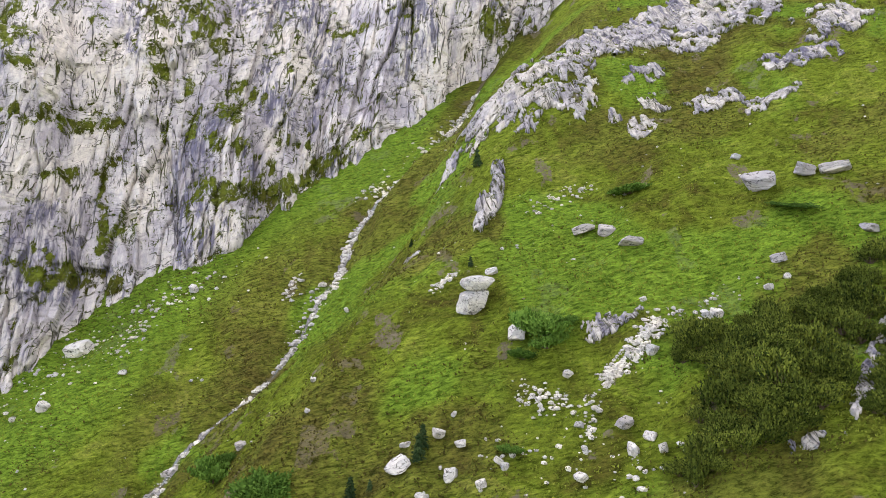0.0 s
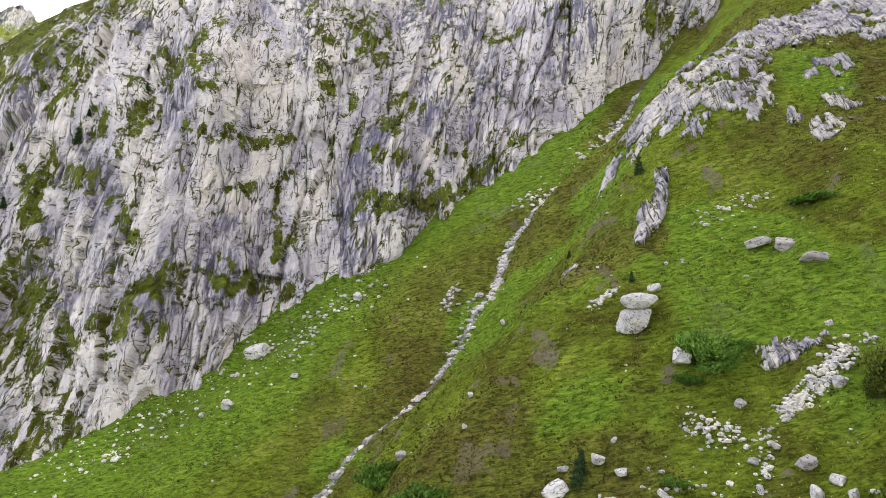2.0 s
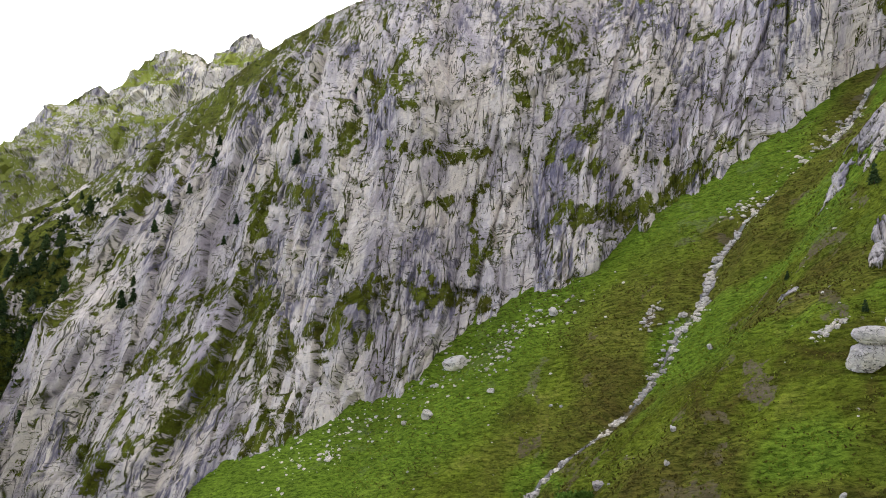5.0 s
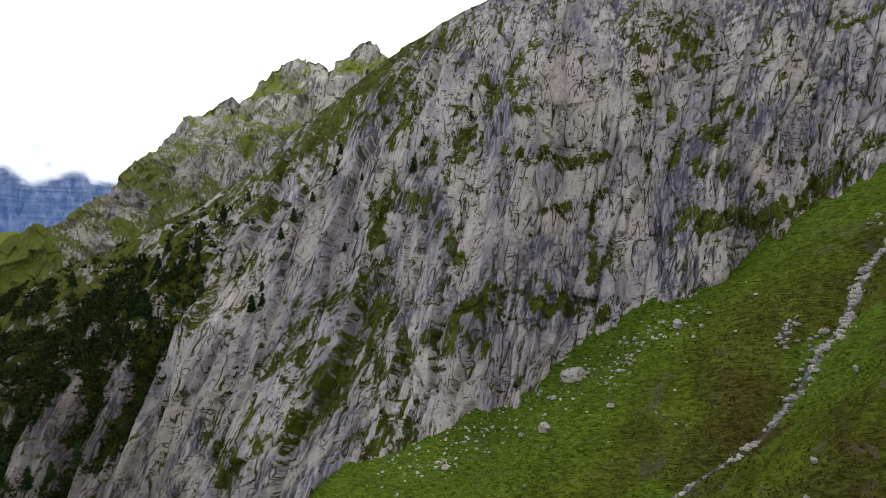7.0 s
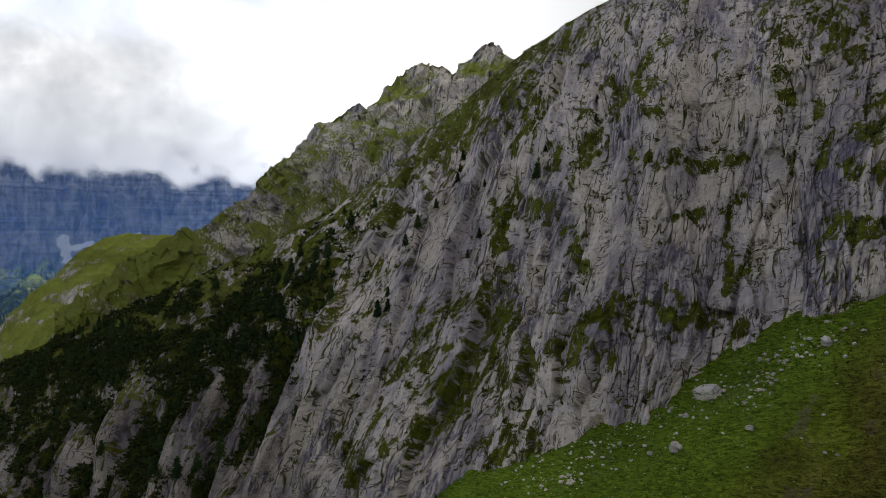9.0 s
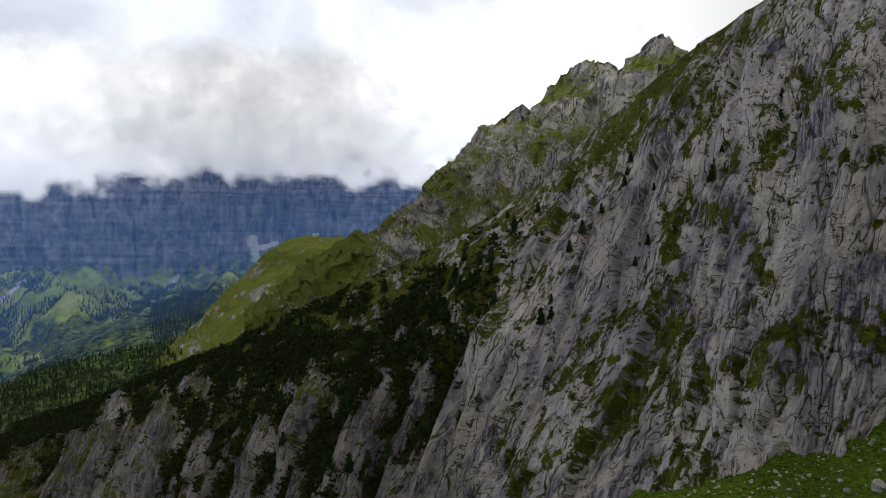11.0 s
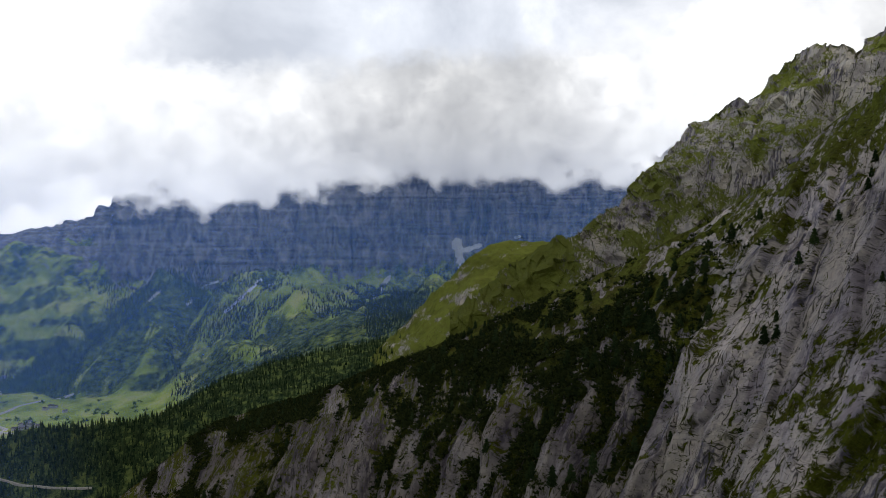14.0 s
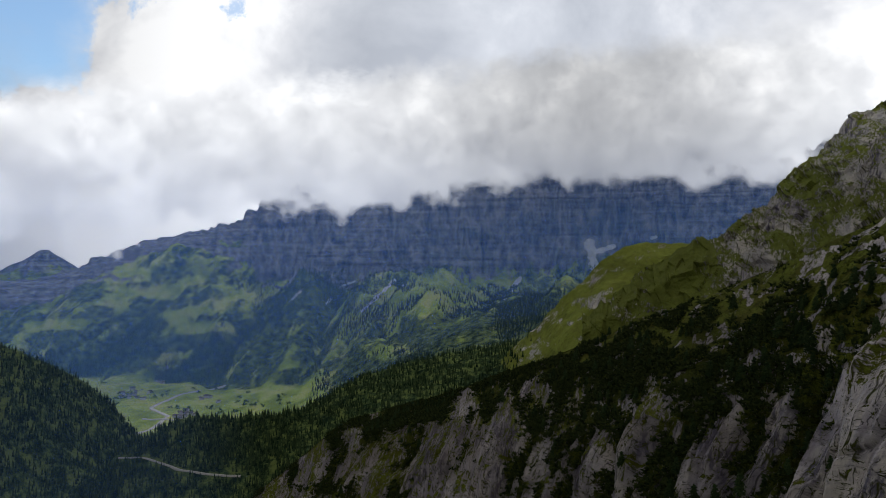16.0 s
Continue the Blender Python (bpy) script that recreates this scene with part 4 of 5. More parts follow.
# ---------------------------------------------------------------- the land beyond, out to the horizon
def build_plain():
    xs = np.linspace(-4800, 4800, 160)
    X, Y = np.meshgrid(xs, xs)
    Z = 150 + 12 * fbm(X / 400, Y / 400, 0, 4, 131) - 20 * smooth(np.hypot(X, Y), 2500, 4500)
    ob = grid_object("valley_ground", np.stack([X, Y, Z], -1), FAR_ROCK, {"wood": 0.5 + 0 * X, "rock": -0.6 + 0 * X})
    return tagged(ob, "green and wooded valley ground", "ground", kind="structure")


build_plain()

# ---------------------------------------------------------------- cloud on the far wall, blue sheets for haze
def build_cloud_bank(name, dist, az0, az1, base_az, base_z, high, edge, seed, label):
    az = np.linspace(az0, az1, 260)
    zb = soft_line(az, base_az, base_z, 1.0)
    rows = np.linspace(-0.2, 1, 80)[:, None]
    z = zb + high * rows
    d = dist + 70 * fbm(np.radians(az) * dist / 260, z / 200, seed, 3, 140)
    P = polar(np.broadcast_to(az, z.shape), d, z)
    lump = 60 * fbm(np.radians(az) * dist / 140, z / 120, seed, 5, 141, 0.55)
    dense = smooth(z - zb + lump, -95, edge - 20) * smooth(rows, 1.0, 0.45)
    dense = dense * smooth(az, az0, az0 + 4) * smooth(az, az1, az1 - 12)
    bright = smooth(z - zb + 2 * lump, 40, high * 0.8) + 0.5 * smooth(az, 68, 56) + 0 * z
    lit = 1.0 - 0.45 * np.exp(-((az - 76) / 14) ** 2) + 0 * z
    ob = grid_object(name, P, CLOUD, {"dense": dense * 1.9 - 0.75, "bright": bright, "lit": lit})
    return tagged(ob, label, "cloud", kind="structure")


BANK_AZ = (44, 58, 63, 69, 74, 79, 85, 92, 99.5, 105, 110, 114, 119, 126)
build_cloud_bank("cloud_backdrop", 2600, 44, 140, BANK_AZ, (850, 855, 845, 860, 850, 830, 795, 755, 725, 708, 685, 645, 600, 580), 720, 110, 0,
                 "grey cloud bank hanging on the far wall")
build_cloud_bank("cloud_wisp_backdrop", 2520, 48, 125, BANK_AZ, (880, 875, 870, 885, 890, 870, 840, 810, 775, 760, 745, 720, 700, 690), 520, 150, 3,
                 "white torn cloud in front of the far wall")


def build_haze(name, dist, az0, az1, low, high, mat):
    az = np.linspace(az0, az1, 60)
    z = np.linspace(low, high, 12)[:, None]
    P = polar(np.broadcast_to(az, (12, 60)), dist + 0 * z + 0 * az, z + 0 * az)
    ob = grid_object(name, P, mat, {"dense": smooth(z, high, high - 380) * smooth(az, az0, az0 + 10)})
    return tagged(ob, "thin blue sheet standing in for haze before the far mountain", "mist", kind="structure")


# sheets added to lay a blue haze over the far land and flank
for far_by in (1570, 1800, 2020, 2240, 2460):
    build_haze("mist_backdrop", far_by, 36, 134, 60, 1000, HAZE)
build_haze("mist_backdrop", 830, 100, 136, 60, 700, HAZE)

# ---------------------------------------------------------------- helpers for things
def part(name, data, mat, parent, label=""):
    me = data
    if isinstance(data, bmesh.types.BMesh):
        me = bpy.data.meshes.new(name)
        data.to_mesh(me)
        data.free()
    if not me.materials:
        me.materials.append(mat)
    ob = new(name, me)
    ob.parent = parent
    return tagged(ob, label) if label else ob


def raw_mesh(name, verts, faces, mat, smooth_faces=False):
    """A mesh from arrays; faces all of one corner count."""
    verts, faces = np.asarray(verts, np.float32), np.asarray(faces, np.int32)
    me = bpy.data.meshes.new(name)
    me.vertices.add(len(verts))
    me.vertices.foreach_set("co", verts.reshape(-1))
    n, k = faces.shape
    me.loops.add(n * k)
    me.loops.foreach_set("vertex_index", faces.reshape(-1))
    me.polygons.add(n)
    me.polygons.foreach_set("loop_start", np.arange(0, n * k, k, dtype=np.int32))
    me.update(calc_edges=True)
    me.polygons.foreach_set("use_smooth", np.full(n, smooth_faces))
    me.materials.append(mat)
    return me


def ico(level):
    bm = bmesh.new()
    bmesh.ops.create_icosphere(bm, subdivisions=level, radius=1.0)
    bm.verts.ensure_lookup_table()
    v = np.array([p.co[:] for p in bm.verts])
    f = np.array([[q.index for q in p.verts] for p in bm.faces])
    bm.free()
    return v, f


ICO = {level: ico(level) for level in (1, 2, 3, 4, 5)}


def faceted(dirs, rng, planes=11, spread=0.45):
    """Radii that turn a sphere into a block split along random planes."""
    n = rng.normal(size=(planes, 3))
    n /= np.linalg.norm(n, axis=1, keepdims=True)
    n = np.concatenate([n, np.eye(3), -np.eye(3)])
    off = 0.66 + spread * rng.random(len(n))
    dots = np.maximum(dirs @ n.T, 0.06)
    sharp = 150.0
    return (np.sum((off / dots) ** -sharp, axis=1)) ** (-1 / sharp)


def ground_z(x, y):
    x, y = np.asarray(x, float), np.asarray(y, float)
    return slope_height(x, y) + 0.45 * fbm(x / 3.5, y / 2.2, 0, 3, 11) + 0.8 * fbm(x / 11, y / 9, 0, 2, 12)


WALL_FLAT = WALL_P.reshape(-1, 3)


def on_wall(x, y, z):
    i = np.argmin(((WALL_FLAT - (x, y, z)) ** 2).sum(1))
    return WALL_FLAT[i]


# ---------------------------------------------------------------- boulders and crags
def boulder_mesh(seed, level):
    rng = np.random.default_rng(seed)
    v, f = ICO[level]
    r = faceted(v, rng)[:, None]
    p = v * r
    p = p * (1 + 0.05 * fbm(p[:, 0] * 2.5, p[:, 1] * 2.5, p[:, 2] * 2.5 + seed, 3, seed)[:, None])
    return p, f


BOULDERS = []
for seed in range(9):
    pts, tri = boulder_mesh(300 + seed, 3)
    BOULDERS.append((raw_mesh("boulder", pts * 2.0, tri, PALE_STONE), raw_mesh("boulder", pts * 2.0, tri, DARK_STONE)))


def boulder(x, y, wide, high, label, dark=False, seed=0, group=""):
    ob = new("boulder", BOULDERS[seed % 9][1 if dark else 0])
    sx, sy, sz = wide / 4, wide / 4 * (0.75 + 0.4 * ((seed * 37) % 10) / 10), high / 4 * 1.15
    ob.matrix_world = Matrix.LocRotScale((x, y, float(ground_z(x, y)) + high * 0.16),
                                         Euler((0.35, 0.15 * ((seed * 13) % 5 - 2) / 2, (seed * 1.7) % 6.28)), (sx, sy, sz))
    return tagged(ob, label, "boulder", group)


# east of the stream: x, y, width, height
BOULDERS_BELOW = (20, 198, 5.7, 5.0, 71, 192, 3.9, 2.8, 73.6, 191, 3.4, 2.4, 69, 189, 3.6, 2.7, 89.5, 195, 2.8, 2.1, 95.5, 197, 1.9, 1.5, 53.5, 184, 3.5, 2.6,
                  48, 167, 3.5, 2.6, 50.3, 163, 3.0, 2.6, 43.8, 165, 3.6, 3.2, 2.5, 183, 1.7, 1.8, 1.3, 171, 3.9, 3.8, 8.5, 166, 3.5, 2.1, 3.9, 176, 3.1, 1.6,
                  12.9, 170, 3.0, 1.8, 14.3, 168.5, 2.4, 1.7, 31.2, 162, 3.2, 1.9, 32.2, 186, 3.2, 1.9)
BOULDERS_WEST = (32.9, 173, 2.5, 1.6, 33.3, 167.8, 1.8, 2.0, -139.8, 275, 12.0, 6.4, -142, 252, 5.6, 4.0, -116, 257, 3.8, 2.0, -34.8, 255, 2.6, 2.1, -37.2, 203.7, 1.9, 1.5,
                 -37.4, 195, 1.9, 1.5, -9.8, 179.7, 3.2, 1.7, -11.4, 174.8, 5.8, 3.0, -1.7, 179.2, 3.6, 2.1, -5.6, 167.3, 3.5, 1.9, -151.6, 251, 2.6, 2.0,
                 -101, 287.3, 5.4, 3.2, 100.7, 242, 4.7, 2.2, 14.7, 220.4, 4.6, 2.5, 56, 199, 2.4, 1.7)
SLABS_DARK = (101.3, 227.4, 11, 5.4, 116.9, 228, 9, 4.4, 127, 227.3, 10.5, 4.0, 45.7, 229.4, 8.2, 3.0, 52.5, 226.7, 7.4, 4.0, 125, 206.7, 7, 2.7, 58.4, 218, 8, 2.6,
              -58.2, 205.4, 3.8, 1.9, 43.2, 170, 4.2, 3.0, 83.6, 166.8, 4.5, 4.0, 96, 203, 5, 3)
for data, dark, label, group in ((BOULDERS_BELOW, False, "pale granite boulder lying on green turf", "boulders on the slope"),
                                 (BOULDERS_WEST, False, "pale granite boulder lying on green turf", "boulders on the slope"),
                                 (SLABS_DARK, True, "grey lichen-stained granite block set in turf", "blocks in the turf")):
    for k, (x, y, w, h) in enumerate(zip(*[iter(data)] * 4)):
        boulder(x, y, w, h, "large " + label if w > 8 else label, dark, k + len(data), group)


def balanced_boulder():
    """A flat slab resting on a leaning block: two things."""
    base_z = float(ground_z(9, 211))
    v, f = ICO[5]
    p = v * (0.25 + 0.75 * faceted(v, np.random.default_rng(411), 9, 0.4)[:, None]) * (4.6, 3.6, 3.9)
    p[:, 0] += 0.32 * p[:, 2]
    e1, a1, t1 = cells((p[:, 0] + p[:, 2]) / 2.6, (p[:, 2] - 0.4 * p[:, 0] + p[:, 1]) / 1.6, 413)
    p = p * (1 + 0.05 * (a1 - 0.5) + 0.05 * t1 - 0.03 * smooth(e1, 0.10, 0.0))[:, None] + 0.07 * fbm(p[:, 0], p[:, 2], p[:, 1], 4, 414)[:, None]
    low = new("boulder", raw_mesh("boulder", p, f, PALE_STONE))
    low.matrix_world = pose(9.0, 210.5, base_z + 2.1, 6, 0, 12)
    tagged(low, "leaning granite block under a slab on the turf", "boulder")
    q = v * (0.45 + 0.55 * faceted(v, np.random.default_rng(415), 8, 0.35)[:, None])
    q = q * np.stack([np.full(len(q), 5.9), np.full(len(q), 4.6), np.where(q[:, 2] > 0, 2.3, 2.9)], 1)
    q[:, 2] *= 1 - 0.55 * (q[:, 0] / 5.9) ** 2
    layer = np.mod(q[:, 2] / 0.85 + 0.25 * fbm(q[:, 0] / 3, q[:, 1] / 3, 0, 3, 416), 1.0)
    q = q * (1 - 0.045 * smooth(np.abs(layer - 0.5), 0.12, 0.0) * (np.abs(q[:, 2]) < 1.8))[:, None] + 0.07 * fbm(q[:, 0], q[:, 2], q[:, 1], 4, 417)[:, None]
    top = new("boulder", raw_mesh("boulder", q, f, PALE_STONE))
    top.matrix_world = pose(9.9, 211.0, base_z + 7.6, 4, -3, 5)
    tagged(top, "flat granite slab balanced on a smaller block", "boulder")


balanced_boulder()


def crag(x, y, wide, high, seed, skew=0.18, label="jointed granite crag breaking out of the turf", stained=False, block=None):
    """Bedrock breaking out of the slope: jointed blocks of uneven height with turf in the gaps between them."""
    bu = block or float(np.clip(0.085 * wide + 1.0, 1.5, 4.2))
    step = float(np.clip(0.016 * max(wide, high), 0.25, 0.45))
    run = 0.95 * high
    u = np.arange(-0.65 * wide, 0.65 * wide + step, step)
    v = np.arange(-0.15 * run, 1.15 * run + step, step * 0.75)[:, None]
    X, Y = x + u + skew * v, y + v + 0 * u
    G = ground_z(X, Y)
    U = X + 0.30 * (Y - y) + 0.5 * fbm(X / 5, Y / 5, 0, 2, 600 + seed)
    V = 1.35 * Y - 0.35 * X + 0.4 * fbm(X / 4, Y / 4, 3, 2, 607)
    e1, a1, t1 = cells(U / bu + seed, V / (1.9 * bu), 601)
    e2, a2, t2 = cells(U / (0.42 * bu), V / (0.75 * bu) + seed, 602)
    r = (np.abs(u) / (0.5 * wide)) ** 2.2 + np.abs(2 * v / run - 1) ** 2.2
    m = 1 - r + 0.9 * fbm(X / (0.20 * wide + 1), Y / (0.20 * high + 1), seed, 3, 603)
    keep = smooth(m + 1.5 * (a1 - 0.55) + 0.5 * (a2 - 0.5), 0.02, 0.16)
    h = bu * (0.10 + 0.34 * a1 + 0.25 * t1 + 0.22 * smooth(m, 0.2, 1.0)) + 0.10 * bu * (a2 - 0.5 + t2)
    h = h - 0.14 * bu * smooth(e1, 0.09, 0.0) - 0.05 * bu * smooth(e2, 0.12, 0.0) + 0.06 * fbm(X / 0.9, Y / 0.9, G / 0.9, 3, 604)
    h = keep * np.maximum(h, -0.1) - 0.5 * (1 - keep)
    origin = np.array([x, y, float(ground_z(x, y))])
    P = np.stack([X - 0.12 * h, Y - 0.60 * h, G + 0.70 * h], -1) - origin
    up = np.abs(normals_of(P)[..., 2])
    turf = 0.80 * (1 - keep) + 0.48 * smooth(up, 0.72, 0.95) + 0.30 * smooth(h, 0.35, 0.0) - 0.10 + 0.20 * fbm(X / 4, Y / 4, 0, 3, 605)
    stain = (0.95 if stained else 0.45) * smooth(fbm(U / 3, V / 12, seed, 3, 606), -0.10 if stained else 0.15, 0.3)
    ob = grid_object("crag", P, OUTCROP_ROCK, {"turf": turf, "joint": np.maximum(0.75 * smooth(e1, 0.09, 0.0), 0.55 * smooth(e2, 0.14, 0.0)), "stain": stain,
                                               "joints": np.stack([U, V, 0 * U], -1)}, False)
    ob.location = origin
    return tagged(ob, label, "crag", "crags on the slope")


# x, y, width, height
CRAGS_HIGH = (46.0, 286, 30, 36, 39, 275, 30, 15, 70.5, 308, 42, 38, 103, 314, 44, 36, 137, 314, 42, 32, 84.8, 286, 12, 9, 75.2, 283, 5, 7, 65, 268, 6, 5.5,
              81, 270.5, 11, 7, 74, 260, 13, 8, 101, 268, 15, 8.5, 109, 270, 13, 9, 119, 262, 12, 8.5, 129.8, 262, 10, 5.5, 137.5, 279, 21, 10, 147, 276, 18, 13)
CRAGS_STREAM = (167, 290, 28, 23, 19.8, 282, 18, 18, 51.5, 270, 14, 13, 29.3, 285, 18, 18, 11, 290, 12, 13, 110.5, 303, 19, 11, -11, 242, 5.8, 8, 2.4, 283, 8.5, 9.5,
                24, 276, 8, 7, 33, 270, 9, 7, 15, 279, 7, 6, 58, 281, 8, 8, 42.9, 192.5, 9.4, 5.6, 51.4, 193, 6.7, 4.4)
for k, (x, y, w, h) in enumerate(zip(*[iter(CRAGS_HIGH)] * 4)):
    crag(x, y, w, h, k, stained=k % 4 == 3)
for k, (x, y, w, h) in enumerate(zip(*[iter(CRAGS_STREAM)] * 4)):
    crag(x, y, w, h, k + 40, stained=y < 194 and x < 55)
crag(13.0, 238, 9, 25, 91, 0.42, "long pale granite slab lying down the turf slope", block=5.0)
crag(88.5, 155, 5, 24, 92, 0.95, "long pale granite slab beside the dwarf pines", block=3.0)
crag(77.5, 152.0, 7, 3.2, 93, 0.1, "low dark-stained granite face under the dwarf pines", True)


# ---------------------------------------------------------------- loose stones
def stones(name, places, sizes, label, seed, mat=PALE_STONE):
    """Many small split stones in one mesh."""
    rng = np.random.default_rng(seed)
    v, f = ICO[1]
    kinds = [v * faceted(v, rng, 9, 0.35)[:, None] for _ in range(12)]
    V, F = [], []
    for i, (p, s) in enumerate(zip(places, sizes)):
        a = rng.random() * 6.28
        q = kinds[i % 12] * (s * (0.5 + 0.25 * rng.random()), s * (0.4 + 0.25 * rng.random()), s * (0.3 + 0.2 * rng.random()))
        c, sn = np.cos(a), np.sin(a)
        q = np.stack([q[:, 0] * c - q[:, 1] * sn, q[:, 0] * sn + q[:, 1] * c, q[:, 2]], 1)
        V.append(q + p)
        F.append(f + len(v) * i)
    ob = new(name, raw_mesh(name, np.concatenate(V), np.concatenate(F), mat))
    return tagged(ob, label, "stones", kind="stuff")


def scatter_line(rng, pts, n, spread):
    pts = np.array(pts, float)
    seg = np.linalg.norm(np.diff(pts, axis=0), axis=1)
    t = rng.random(n) * seg.sum()
    cum = np.r_[0, np.cumsum(seg)]
    i = np.clip(np.searchsorted(cum, t) - 1, 0, len(seg) - 1)
    k = ((t - cum[i]) / seg[i])[:, None]
    xy = pts[i] * (1 - k) + pts[i + 1] * k + rng.normal(size=(n, 2)) * spread
    return np.column_stack([xy, ground_z(xy[:, 0], xy[:, 1])])


def build_stones():
    rng = np.random.default_rng(5)
    bed_y = 172 + 200 * rng.random(1500) ** 0.9
    bed_y = bed_y + 3.5 * fbm(bed_y / 6, 3, 0, 2, 19)
    bed_x = np.interp(bed_y, STREAM_Y, STREAM_X) + rng.normal(size=1500) * (0.8 + 2.0 * smooth(fbm(bed_y / 13, 0, 0, 3, 9), -0.2, 0.5))
    bed = np.column_stack([bed_x, bed_y, ground_z(bed_x, bed_y)])
    stones("stream_stones", bed, 0.30 + 3.0 * rng.random(1500) ** 3.6, "pale stones lining the narrow mountain stream", 6)
    fan = np.concatenate([scatter_line(rng, ((59, 190.5), (51, 186.5), (41, 181.5)), 330, 1.15),
                          scatter_line(rng, ((20, 184.5), (26, 181), (31, 180)), 85, 1.5), scatter_line(rng, ((36, 180), (37, 177), (33, 170)), 45, 1.3),
                          scatter_line(rng, ((57, 191), (64, 194), (88, 199)), 40, 1.6), scatter_line(rng, ((30, 240), (42, 245.5), (54, 250)), 60, 1.4),
                          scatter_line(rng, ((-3, 220), (4, 223)), 40, 0.9), scatter_line(rng, ((8, 174), (30, 163), (52, 160)), 70, 4)])
    stones("scree", fan, 0.5 + 1.6 * rng.random(len(fan)) ** 2.0, "white granite scree lying in the turf", 7)
    west = np.concatenate([scatter_line(rng, ((-60, 273), (-58, 281)), 50, 1.6), scatter_line(rng, ((-120, 267), (-117, 276)), 60, 3),
                           scatter_line(rng, ((-34, 314), (-22, 323)), 90, 4), scatter_line(rng, ((-90, 296), (-150, 268), (-215, 240)), 420, 9),
                           scatter_line(rng, ((-180, 241), (-184, 244)), 40, 2.5), scatter_line(rng, ((-12, 330), (8, 350)), 60, 5)])
    stones("scree", west, 0.5 + 1.9 * rng.random(len(west)) ** 2.4, "pale fallen stones on the turf below the wall", 8)
    n = 620
    xy = np.column_stack([-210 + 400 * rng.random(n), 160 + 150 * rng.random(n)])
    keep = fbm(xy[:, 0] / 30, xy[:, 1] / 30, 0, 3, 77) > -0.05
    xy = xy[keep]
    every = np.column_stack([xy, ground_z(xy[:, 0], xy[:, 1])])
    stones("scattered_stones", every, 0.35 + 1.3 * rng.random(len(every)) ** 3, "small pale stones scattered over the turf", 9)


build_stones()


def build_tussocks():
    """Grass and heather tussocks over the slope, too many to count."""
    rng = np.random.default_rng(91)
    n = 46000
    y = 150 + 215 * rng.random(n) ** 1.15
    x = -0.62 * y - 30 + (1.30 * y + 30) * rng.random(n)
    dx = x - np.interp(y, STREAM_Y, STREAM_X)
    keep = (np.abs(dx) > 2.2) & (x > -270)
    x, y = x[keep], y[keep]
    heath = fbm(x / 34, y / 22, 0, 4, 21) + 0.3 * rng.normal(size=len(x)) > 0.18
    z = ground_z(x, y) - 0.08
    for sel, mat, name, label in ((heath, HEATH, "heather", "brown-green heather tussocks on the slope"), (~heath, SEDGE, "grass", "green grass tussocks on the slope")):
        c = np.column_stack([x[sel], y[sel], z[sel]])
        k = len(c)
        c = np.repeat(c, 2, 0) + rng.normal(size=(2 * k, 3)) * (0.35, 0.3, 0.05)
        u = np.array([-0.15, -0.75, 0.75]) + rng.normal(size=(2 * k, 3)) * 0.35
        u /= np.linalg.norm(u, axis=1, keepdims=True)
        v, f = tuft_cloud(rng, c, u, 0.36 * (0.6 + 0.9 * rng.random((2 * k, 1))), 3)
        tagged(new(name, raw_mesh(name, v, f, mat)), label, "grass", kind="stuff")


def build_stream():
    y = np.linspace(150, 372, 300)
    x = np.interp(y, STREAM_Y, STREAM_X) + 0.5 * fbm(y / 6, 0, 0, 3, 15)
    n = 900
    yb = np.linspace(165, 368, n)
    xb = np.interp(yb, STREAM_Y, STREAM_X) + 0.8 * fbm(yb / 7, 0, 0, 3, 15)
    across = np.linspace(-1, 1, 15)[:, None]
    wide = np.clip(1.2 + 2.3 * fbm(yb / 8, 4, 0, 4, 17, 0.6), 0.10, 3.0) * (1 + 0.5 * fbm(yb / 1.6, 9 * np.sign(across), 0, 3, 18))
    XB, YB = xb + across * wide, yb + 0 * across
    lift = 0.75 * fbm(XB / 1.3, YB / 1.6, 0, 4, 13) - 0.10 + 0.25 * np.abs(across) - 0.9 * smooth(np.abs(across), 0.8, 1.0)
    bed = grid_object("stream_bed", np.stack([XB, YB, ground_z(XB, YB) + lift], -1), DARK_STONE, None, False)
    tagged(bed, "grey rocky bed of the mountain stream", "stream bed", kind="structure")
    half = np.clip(0.40 + 0.55 * fbm(y / 9, 5, 0, 2, 16), 0.08, 1.2)
    side = np.linspace(-1, 1, 4)[:, None]
    X, Y = x + side * half, y + 0 * side
    P = np.stack([X, Y, ground_z(X, Y) + 0.16], -1)
    tagged(grid_object("stream", P, WATER), "narrow stream running down between pale stones", "stream", kind="structure")


build_stream()


# ---------------------------------------------------------------- plants
def tuft_cloud(rng, centres, ups, size, blades=4):
    """Small tapering sprays: each an open pyramid on its own."""
    n = len(centres)
    a = rng.random(n) * 6.28
    side = np.cross(ups, rng.normal(size=(n, 3)))
    side /= np.linalg.norm(side, axis=1, keepdims=True) + 1e-9
    other = np.cross(ups, side)
    s = size * (0.6 + 0.8 * rng.random((n, 1)))
    tip = centres + ups * s * 1.5
    ring = [centres + (side * np.cos(k * 6.283 / blades + a)[:, None] + other * np.sin(k * 6.283 / blades + a)[:, None]) * s * 0.55 for k in range(blades)]
    V = np.stack([tip] + ring, 1).reshape(-1, 3)
    base = np.arange(n)[:, None] * (blades + 1)
    F = np.concatenate([np.column_stack([base, base + 1 + k, base + 1 + (k + 1) % blades]) for k in range(blades)])
    return V, F


